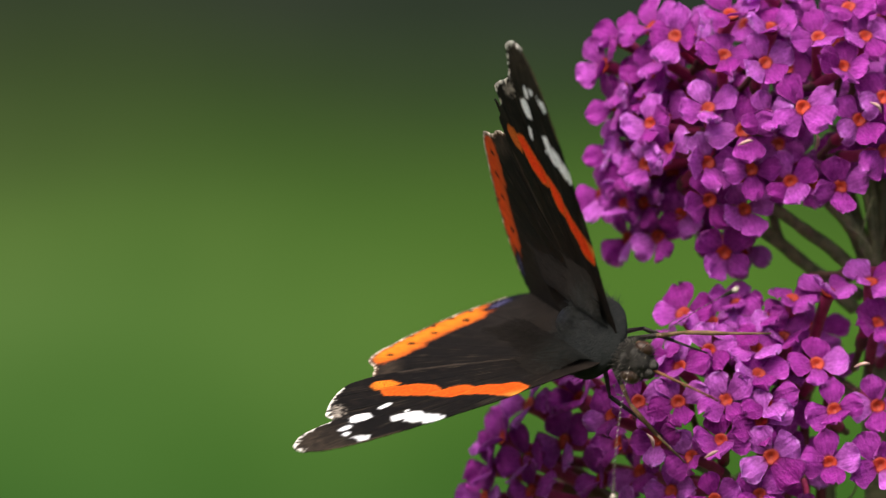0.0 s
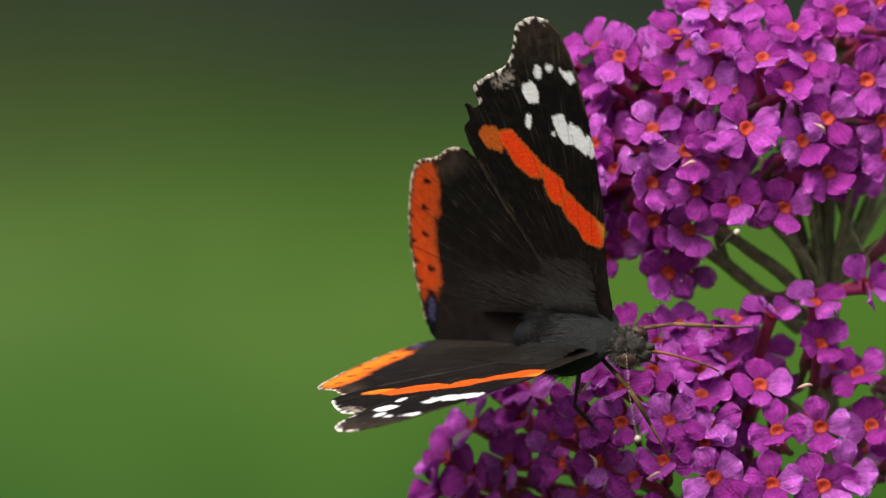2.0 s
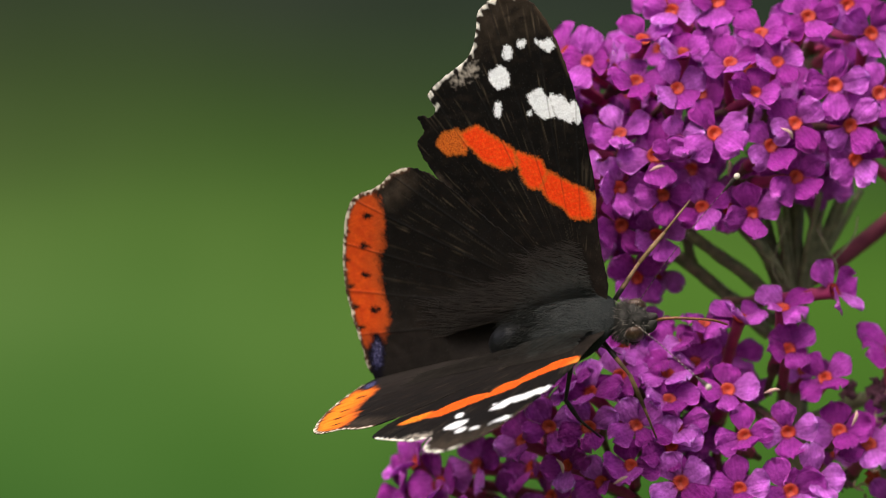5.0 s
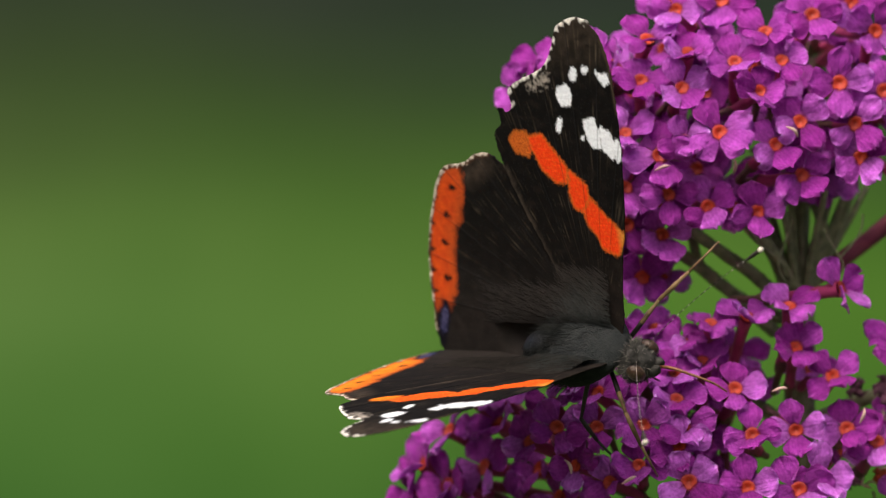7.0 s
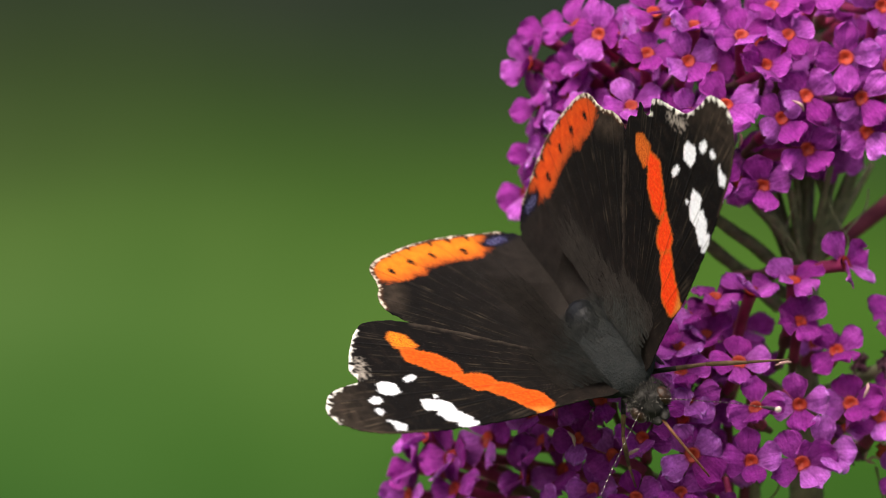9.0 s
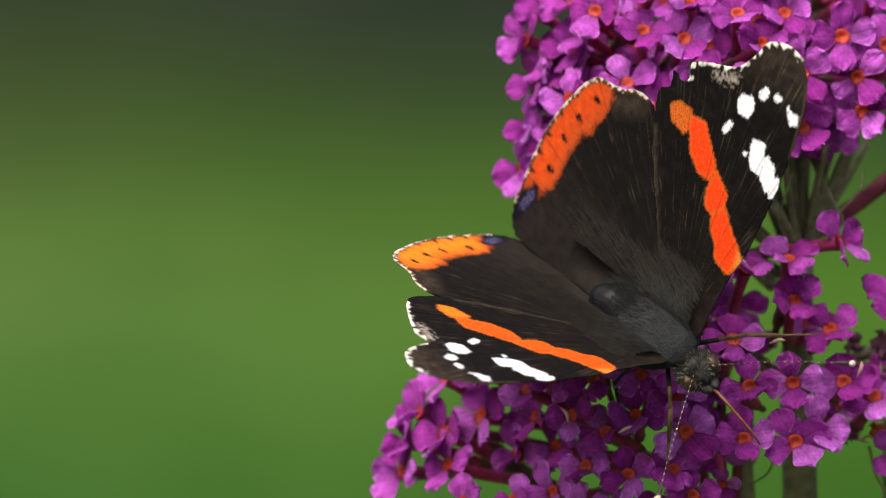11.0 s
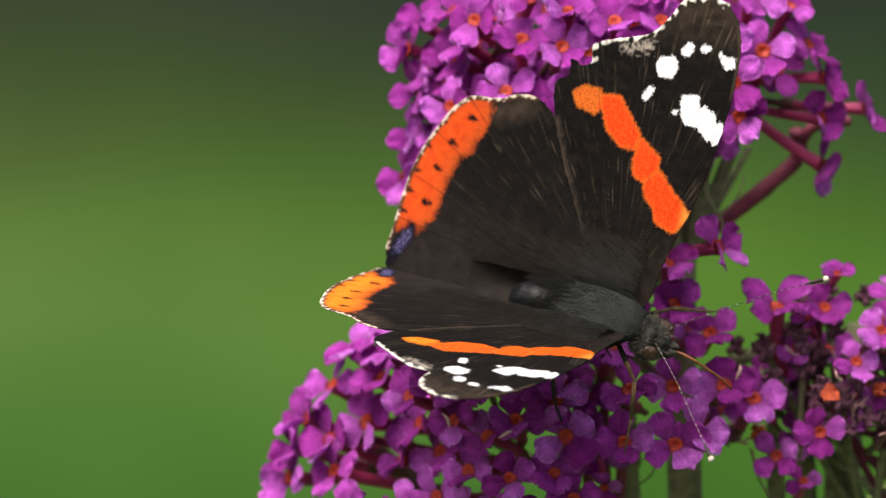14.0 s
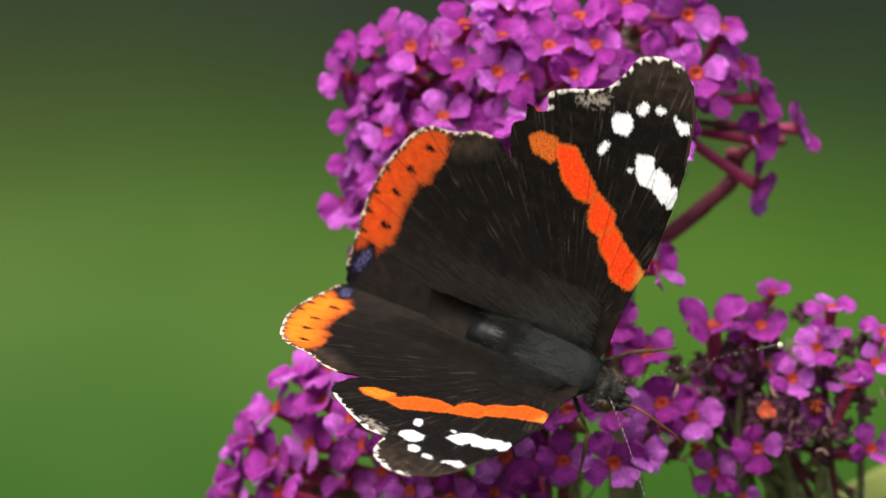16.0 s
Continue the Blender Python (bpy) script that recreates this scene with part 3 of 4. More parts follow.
def dry_bits():
    """Curled tan slivers of spent petals, caught between the florets."""
    for i, p in enumerate([(31.6, 14, 11.5), (37.6, 9, 15.1), (19.4, 12, 14.5), (23.8, 10, 11.4), (35.8, 6, -12.1), (44.7, 9, -15.0), (14.6, 14, -13.4), (19.8, 4, -21.4), (13.5, 5, -20.0)]):
        bm = bmesh.new()
        a = (1.5, 2.4, 0.1, 0.3, 0.2, 1.3, -0.4, 0.5, 2.0)[i]
        d = Vector((math.cos(a), -0.1, math.sin(a)))
        line = curve([d * -0.8 * MM, Vector((0.2, -0.4, 0.2)) * MM, d * 0.9 * MM], 5)
        sweep(bm, line, [s * MM for s in np.interp(np.linspace(0, 1, len(line)), [0, 0.3, 0.7, 1], [0.05, 0.2, 0.18, 0.05])], 6)
        ob = part("dry_petal", bm, TAN, bush, "curled tan dry petal")
        ob.location = at(p) - ROOT
    r = random.Random(21)
    for p in WITHERED + WITHERED[:9]:
        line, d = [Vector((0, 0, 0))], Vector((r.uniform(-1, 1), -0.4, r.uniform(-1, 1))).normalized()
        for _ in range(7):
            line.append(line[-1] + d * 0.32 * MM)
            d = (d + Vector((r.gauss(0, 0.45), r.gauss(0, 0.3), r.gauss(0, 0.45)))).normalized()
        ob = part("dry_thread", sweep(bmesh.new(), line, [x * MM for x in (0.05, 0.11, 0.15, 0.14, 0.12, 0.1, 0.07, 0.03)], 5), TAN, bush, "thin pale dry thread")
        ob.location = at(Vector(p) + Vector((r.uniform(-2.5, 2.5), r.uniform(-1.5, 1.0), r.uniform(-2.5, 2.5)))) - ROOT


def leaf(start, end, half, arch):
    """A lance-shaped leaf with a folded midrib; start and end in millimetres."""
    start, end = Vector(start), Vector(end)
    bm = bmesh.new()
    rows = []
    for i in range(19):
        u = i / 18
        w = half * math.sin(math.pi * u ** 0.8) * (1 - 0.25 * u) + 0.15
        mid = start.lerp(end, u) + Vector((0, 0, arch * math.sin(2.4 * u)))
        rows.append([bm.verts.new(at(mid + Vector((0, 1.2 * abs(v), w * v + 0.2 * math.sin(9 * u + 2 * v)))) - ROOT) for v in (-1, -0.6, -0.2, 0, 0.2, 0.6, 1)])
    for a, b in zip(rows, rows[1:]):
        for k in range(6):
            bm.faces.new((a[k], a[k + 1], b[k + 1], b[k]))
    bmesh.ops.solidify(bm, geom=bm.faces[:], thickness=0.25 * MM)
    part("leaf", bm, LEAF, bush, "olive-green lance-shaped leaf")


stems()
dry_bits()
leaf((60, 60, -33.5), (100, 64, -33.5), 5.0, 6.5)
leaf((40, 36, -38), (-2, 44, -39), 5.0, 3.0)
cluster(UPPER_FRONT, "upper", 0.08, 60, 1.0, UPPER_AIM)
cluster(LOWER_FRONT, "lower", 0.22, 14, 1.0, LOWER_AIM)
cyme(UPPER_LEFT, 1.04, 0.15)
cyme(LOWER_LEFT, 1.12, 0.1)
for places in (UPPER_RIGHT, LOWER_TOP, LOWER_SHADE, LOWER_FOOT):
    cyme(places)
cyme(FADING, 0.86)
cyme(UPRIGHT, 1.3, 0.3)
cyme(SPENT, 0.64)
cyme(DEEP, 0.92)
withered()


# ---- the butterfly: x forward, y to its left, z up from its back; millimetres ----
FORE = [(4.6, -0.6), (6.0, 2.4), (6.4, 5.0), (7.4, 8.9), (8.6, 12.6), (9.8, 19.0), (10.2, 24.0), (10.0, 28.8), (9.1, 31.6), (7.2, 33.6), (5.0, 34.0), (2.2, 33.2),
        (1.1, 31.4), (0.0, 29.8), (-1.2, 28.8), (-2.6, 28.3), (-5.2, 27.5), (-7.2, 26.5), (-6.9, 24.9), (-7.9, 24.2), (-9.4, 24.7), (-9.3, 23.0), (-10.6, 22.1),
        (-10.6, 20.6), (-9.6, 17.6), (-7.8, 14.0), (-5.2, 9.6), (-3.2, 6.0), (-2.4, 3.0), (-2.2, -0.6)]
HIND = [(1.8, -0.9), (1.0, 3.5), (-1.1, 6.6), (-4.9, 11.4), (-8.0, 15.8), (-10.7, 18.8), (-12.9, 19.9), (-15.0, 19.8), (-16.8, 19.0), (-18.2, 18.8),
        (-20.6, 18.5), (-22.4, 17.0), (-23.7, 14.9), (-25.0, 12.4), (-25.9, 9.5), (-26.2, 7.1), (-26.4, 5.1), (-26.5, 3.0), (-26.8, 0.8),
        (-26.4, -0.9), (-25.6, -2.2), (-23.0, -2.7), (-12.0, -2.6), (-3.0, -1.8)]
# the right forewing is whole where the left one is torn
FORE_RIGHT = FORE[:11] + [(2.5, 32.9), (1.4, 31.6), (0.6, 29.6), (0.1, 28.4), (-1.9, 28.6), (-4.6, 27.5), (-7.2, 26.1), (-9.2, 24.7), (-10.4, 23.3)] + FORE[23:]
# the forewing's red band in its four cells, and its white spots
BAND = [[(-8.3, 21.3), (-7.2, 22.0), (-5.2, 22.1), (-4.4, 20.3), (-5.2, 19.6), (-7.5, 20.0)],
        [(-5.0, 21.6), (-2.9, 21.9), (0.6, 18.1), (0.2, 16.7), (-1.3, 16.8), (-3.3, 18.3)],
        [(0.8, 18.0), (3.4, 16.4), (3.4, 14.9), (2.0, 13.6), (0.8, 14.2), (0.5, 15.7)],
        [(3.6, 15.1), (7.5, 11.8), (8.5, 11.0), (6.9, 9.1), (4.7, 9.8), (4.1, 11.2), (2.6, 12.4), (2.2, 13.7)]]
SPOTS = [[(4.4, 23.3), (6.2, 23.7), (7.0, 22.0), (6.9, 20.2), (5.4, 20.4), (4.6, 22.1)], [(7.05, 22.8), (8.5, 22.1), (9.2, 20.4), (8.7, 19.1), (7.2, 20.1)],
         [(9.4, 21.4), (9.9, 21.2), (10.0, 19.2), (9.1, 18.9)], [(0.8, 26.7), (2.6, 27.1), (3.3, 25.8), (2.8, 24.8), (1.2, 24.8), (0.6, 25.9)],
         [(7.4, 28.5), (8.5, 27.9), (9.6, 28.1), (9.6, 27.1), (8.8, 26.8)]]


def tone(r, g, b):
    return np.array(srgb(r, g, b)[:3])


def near(p, line, halves):
    """How far points lie inside a band round a line whose half width changes from point to point (positive inside)."""
    best = np.full(len(p), -9.0)
    for (a, b), (ha, hb) in zip(zip(line, line[1:]), zip(halves, halves[1:])):
        a, d = np.array(a), np.array(b) - np.array(a)
        t = np.clip(((p - a) @ d) / (d @ d), 0, 1)
        best = np.maximum(best, ha + (hb - ha) * t - np.linalg.norm(p - a - t[:, None] * d, axis=1))
    return best


def within(p, poly, soften=0.25):
    """How far points lie inside a polygon with softened corners (positive inside)."""
    poly = np.array(poly)
    mid = poly.mean(0)
    grow = soften * np.linalg.norm(poly - mid, axis=1).mean()
    poly = mid + (poly - mid) * (1 - soften)
    d = np.full(len(p), 99.0)
    hit = np.zeros(len(p), bool)
    for a, b in zip(poly, np.roll(poly, -1, 0)):
        e = b - a
        t = np.clip(((p - a) @ e) / (e @ e), 0, 1)
        d = np.minimum(d, np.linalg.norm(p - a - t[:, None] * e, axis=1))
        hit ^= ((a[1] > p[:, 1]) != (b[1] > p[:, 1])) & (p[:, 0] < e[0] * (p[:, 1] - a[1]) / (e[1] + 1e-12) + a[0])
    return np.where(hit, d, -d) + grow * 0.85


def over(col, inside, c, soft=0.12):
    k = np.clip(inside / soft * 0.5 + 0.5, 0, 1)[:, None]
    return col * (1 - k) + c * k


def rough(p, scale, seed):
    return np.array([noise.noise((x * scale, y * scale, seed)) for x, y in p])


def rim(p, outline, first, last):
    q = [(x, y) for x, y in outline[first:last]]
    return -near(p, q, [0.0] * len(q))


def scratches(p, base, seed):
    """Fine pale streaks where scales are rubbed off, along the veins."""
    ang = np.arctan2(p[:, 1], -(p[:, 0] - 2.0))
    n = np.array([noise.noise((a * 52, r * 0.16, seed)) for a, r in zip(ang, base)])
    m = np.array([noise.noise((a * 90, r * 0.3, seed + 5)) for a, r in zip(ang, base)])
    return np.clip((n - 0.36) * 3, 0, 1) * 0.6 + np.clip((m - 0.42) * 4, 0, 1)


def fore_colours(p, outline, more_lit):
    n1, n2, n3 = rough(p, 1.1, 1.0), rough(p, 3.2, 4.0), rough(p, 0.35, 9.0)
    w = p + np.stack([rough(p, 2.2, 2.0), rough(p, 2.2, 7.0)], 1) * 0.16 + np.stack([rough(p, 7.0, 3.0), rough(p, 7.0, 8.0)], 1) * 0.22
    base = np.hypot(p[:, 0] - 1, p[:, 1])
    col = tone(13, 10.5, 9.3) * np.ones((len(p), 1))
    col = over(col, 10 + 2 * n3 - base, tone(20, 17, 15), 8)
    col = over(col, 3.8 + 0.8 * n1 - np.hypot(p[:, 0] * 0.8, p[:, 1]), tone(34, 34, 32), 2.5)
    col = over(col, near(w, [(4.5, 1.0), (6.8, 7.5)], [1.2, 0.5]) + 0.5 * n1, tone(32, 26, 22), 1.5)
    col = over(col, p[:, 1] - 29.6 + 1.5 * n1, tone(46, 39, 32), 2.2)
    col = col + (0.065 * scratches(p, base, 3.0) * np.clip(base / 12, 0, 1))[:, None] * tone(230, 205, 170)
    col = col * (1 + 0.55 * np.clip(rough(p, 0.8, 51.0) + 0.4 * n1, -0.6, 0.8))[:, None]
    col = over(col, rough(p * np.array([1.0, 2.2]), 0.55, 57.0) - 0.42 + 0.3 * n2, tone(27, 22, 19), 0.25)
    # the trailing edge over the hindwing: its light sheen painted in as a pale streak
    col = over(col, near(w, [(-9.6, 18.2), (-7.8, 14.0), (-5.2, 9.6), (-3.4, 6.4)], [0.12, 0.28, 0.26, 0.1]) + 0.25 * n1, tone(64, 56, 48), 0.4)
    # stronger light on the right wing is painted into its lighter orange
    red = (tone(236, 74, 16) if more_lit else tone(228, 58, 15)) * np.ones((len(p), 1))
    red = over(red, n2 - 0.25, tone(243, 98, 26) if more_lit else tone(238, 84, 26), 0.5)
    red = over(red, -4.95 - p[:, 0], tone(236, 140, 30) if more_lit else tone(212, 108, 36), 0.3)
    red = over(red, p[:, 0] - 7.4, tone(206, 138, 58), 0.5)
    red = over(red, np.minimum(-4.95 - p[:, 0], rough(p, 6.5, 81.0) - 0.1), tone(150, 62, 22), 0.3)
    for cell in BAND:
        col = over(col, within(w, cell, 0.10) + 0.14 + 0.12 * n2, tone(196, 104, 34), 0.20)
        col = over(col, within(w, cell, 0.10) - 0.02 + 0.16 * n2, red, 0.22)
    white = tone(236, 240, 245)
    for cell in SPOTS:
        col = over(col, within(w, cell) + 0.02 + 0.08 * n2, white, 0.10)
    for line, h in (([(0.2, 22.4), (0.6, 23.2)], [0.42, 0.42]), ([(3.7, 27.9), (4.0, 28.3)], [0.58, 0.55]), ([(5.7, 28.5), (6.1, 28.6)], [0.38, 0.36]),
                    ([(3.9, 21.4), (4.1, 21.5)], [0.22, 0.2])):
        col = over(col, near(w, line, h) + 0.05 * n2, white, 0.10)
    edge = rim(p, outline, 9, 19)
    col = over(col, 0.18 + 0.75 * rough(p, 1.5, 31.0) - edge, tone(230, 226, 216), 0.16)
    col = over(col, near(w, [(-0.8, 27.6), (-3.4, 26.9)], [0.4, 0.2]) + 0.9 * rough(p, 2.6, 41.0), tone(150, 142, 132), 0.5)
    col = over(col, 0.15 - rim(p, outline, 6, 9), tone(70, 58, 46), 0.2)
    return col, base


def hind_colours(p, outline, more_lit):
    n1, n2, n3 = rough(p, 1.1, 11.0), rough(p, 3.0, 14.0), rough(p, 0.3, 19.0)
    w = p + np.stack([n1, rough(p, 1.1, 17.0)], 1) * 0.22 + np.stack([rough(p, 6.0, 23.0), rough(p, 6.0, 28.0)], 1) * 0.26
    base = np.hypot(p[:, 0] - 1, p[:, 1])
    col = tone(14.5, 12, 10.5) * np.ones((len(p), 1))
    col = over(col, 9.5 + 1.6 * n3 - p[:, 1] - 0.10 * (p[:, 0] + 12), tone(23, 20, 18), 7.0)
    col = over(col, 4.6 + 1.2 * n3 + 0.5 * n1 - p[:, 1], tone(36, 32, 29), 3.2)
    col = col + (0.055 * scratches(p, base, 13.0) * np.clip((p[:, 1] - 4) / 8, 0, 1))[:, None] * tone(230, 205, 170)
    col = over(col, near(w, [(-13.5, 18.6), (-16.5, 17.4)], [0.9, 0.8]) + 0.5 * n1, tone(56, 48, 40), 1.0)
    col = col * (1 + 0.4 * np.clip(rough(p, 0.8, 53.0) + 0.4 * n1, -0.6, 0.8))[:, None]
    # the right hindwing's stronger light is painted in as a yellower orange
    orange = (tone(230, 132, 34) if more_lit else tone(214, 84, 24)) * np.ones((len(p), 1))
    orange = over(orange, n1 + 0.2 + 0.5 * n2, tone(222, 116, 28) if more_lit else tone(190, 64, 22), 0.8)
    cells = [(-17.9, 19.4), (-17.6, 15.9), (-19.2, 12.6), (-20.8, 11.0), (-21.4, 7.8), (-21.6, 5.2), (-23.0, 3.4), (-24.6, 2.8), (-27.0, 3.2), (-27.0, 8.0), (-26.0, 13.0), (-22.5, 18.5)]
    inner = within(w, cells, 0.0) + 0.45 * rough(p, 0.9, 71.0) + 0.3 * n2
    orange = over(orange, 0.9 - inner, tone(168, 74, 30), 1.2)
    col = over(col, inner, orange, 0.4)
    for x, y in ((-19.7, 16.3), (-21.5, 13.3), (-22.7, 10.3), (-23.1, 6.5)):
        col = over(col, near(w, [(x - 0.3, y), (x + 0.45, y - 0.2)], [0.36, 0.2]) + 0.12 * n2, tone(20, 14, 12), 0.14)
    for x, y in ((-23.6, 15.3), (-24.8, 12.4), (-25.4, 9.6), (-25.7, 7.3), (-25.9, 5.0)):
        col = over(col, near(w, [(x, y), (x + 0.7, y - 0.1)], [0.28, 0.12]), tone(40, 26, 18), 0.14)
    col = over(col, near(w, [(-24.2, 3.2), (-25.4, 1.2), (-26.2, -0.4)], [0.8, 1.2, 0.9]), tone(18, 15, 22), 0.3)
    col = over(col, near(w, [(-24.5, 2.7), (-25.4, 0.8)], [0.5, 0.62]) + 0.5 * n2, tone(44, 44, 76), 0.25)
    col = over(col, np.minimum(near(w, [(-24.5, 2.7), (-25.4, 0.8)], [0.4, 0.5]), rough(p, 5.5, 61.0) - 0.2), tone(112, 110, 150), 0.15)
    edge = rim(p, outline, 6, 19)
    col = over(col, 0.42 + 0.12 * n2 - edge, tone(70, 48, 34), 0.16)
    col = over(col, 0.12 + 0.35 * rough(p, 0.8, 37.0) + 0.4 * rough(p, 2.6, 38.0) - edge, tone(212, 200, 182), 0.14)
    return col, base


def wing(name, outline, colours, side, veins, label):
    """A thin wing of fine scales: flat plate with a raised vein net, camber and a notched rim. side: 1 left, -1 right."""
    ring = []
    closed = outline + [outline[0]]
    dense = curve([(x, y, 0) for x, y in closed], 12)[:-1]
    for i, q in enumerate(dense):
        k = 0.16 * noise.noise((q.x * 1.3, q.y * 1.6, 3.0)) + 0.06 * noise.noise((q.x * 5, q.y * 5, 8.0))
        ring.append(Vector((q.x + k, q.y + k)))
    poly = np.array([(v.x, v.y) for v in ring])
    step = 0.12
    xs, ys = np.arange(poly[:, 0].min(), poly[:, 0].max(), step), np.arange(poly[:, 1].min(), poly[:, 1].max(), step)
    g = np.stack(np.meshgrid(xs, ys), -1)
    g[1::2, :, 0] += step / 2
    g = g.reshape(-1, 2)
    inside = np.zeros(len(g), bool)
    for a, b in zip(poly, np.roll(poly, -1, 0)):
        hit = ((a[1] > g[:, 1]) != (b[1] > g[:, 1])) & (g[:, 0] < (b[0] - a[0]) * (g[:, 1] - a[1]) / (b[1] - a[1] + 1e-12) + a[0])
        inside ^= hit
    d = np.min(np.linalg.norm(g[:, None, :] - poly[None, ::3, :], axis=2), axis=1)
    g = g[inside & (d > 0.09)]
    n = len(ring)
    verts, _, faces, *_ = geometry.delaunay_2d_cdt(ring + [Vector(q) for q in g], [], [list(range(n))], 1, 1e-5)
    p = np.array([(v.x, v.y) for v in verts])
    # the right wing is coloured as the more lit one
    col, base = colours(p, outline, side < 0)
    dust = np.random.RandomState(5).rand(len(p))
    col = col + (0.012 * np.clip((dust - 0.95) / 0.05, 0, 1) * np.clip(base / 14, 0, 1) ** 2)[:, None]
    ang = np.arctan2(p[:, 1], -(p[:, 0] - 2.0))
    ridge = np.zeros(len(p))
    for a in veins:
        ridge = np.maximum(ridge, np.clip(1 - base * np.abs(np.sin(ang - a)) / 0.13, 0, 1) * (np.cos(ang - a) > 0))
    far = np.clip((base - 7) / 7, 0, 1)
    ridge = ridge * far
    col = col * (1 - 0.5 * ridge[:, None]) + 0.005 * ridge[:, None]
    z = 0.07 * ridge + 0.10 * np.sin(ang * 11) * np.clip(base / 20, 0, 1) - 0.0012 * (base - 14) ** 2 * (base > 14)
    if outline is HIND:
        # the inner margin sinks into a gutter beside the abdomen
        z = z - 1.7 * np.exp(-((p[:, 1] - 0.2) / 1.6) ** 2) * np.clip(1 - ((p[:, 0] + 10.0) / 6.0) ** 2, 0, 1)
    me = bpy.data.meshes.new(name)
    n = len(p)
    top = [(x * MM, side * y * MM, h * MM) for (x, y), h in zip(p, z)]
    low = [(x, y, h - 0.10 * MM) for x, y, h in top]
    tri = [tuple(f) if side > 0 else tuple(reversed(f)) for f in faces]
    edges = {}
    for f in tri:
        for a, b in zip(f, f[1:] + f[:1]):
            edges[(a, b)] = edges.get((a, b), 0) + 1
    wall = [(b, a, a + n, b + n) for a, b in edges if (b, a) not in edges]
    me.from_pydata(top + low, [], tri + [tuple(i + n for i in reversed(f)) for f in tri] + wall)
    att = me.color_attributes.new("scales", "FLOAT_COLOR", "POINT")
    rgba = np.ones((2 * n, 4))
    rgba[:n, :3] = rgba[n:, :3] = np.clip(col, 0.002, 1)
    att.data.foreach_set("color", rgba.ravel())
    me.materials.append(WING)
    me.materials.append(UNDER)
    index = np.zeros(len(me.polygons), int)
    index[len(tri):2 * len(tri)] = 1
    me.polygons.foreach_set("material_index", index)
    me.polygons.foreach_set("use_smooth", [True] * len(me.polygons))
    me.update()
    ob = new(name, me)
    ob.parent = butterfly
    return tagged(ob, label)


butterfly = tagged(new("butterfly"), "dark butterfly with orange-red bands and white spots feeding on flowers", "butterfly")
FORE_LABEL, HIND_LABEL = "black forewing with red-orange band and white spots", "dark brown hindwing with dotted orange border"
FORE_VEINS, HIND_VEINS = (1.25, 1.45, 1.62, 1.78, 1.93, 2.1, 2.25), (0.15, 0.32, 0.5, 0.68, 0.86, 1.02, 1.2)
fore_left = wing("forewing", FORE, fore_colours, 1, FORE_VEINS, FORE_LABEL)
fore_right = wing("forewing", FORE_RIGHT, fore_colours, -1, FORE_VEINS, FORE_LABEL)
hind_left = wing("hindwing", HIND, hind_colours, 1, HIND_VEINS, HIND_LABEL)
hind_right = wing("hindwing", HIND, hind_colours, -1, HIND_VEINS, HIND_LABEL)


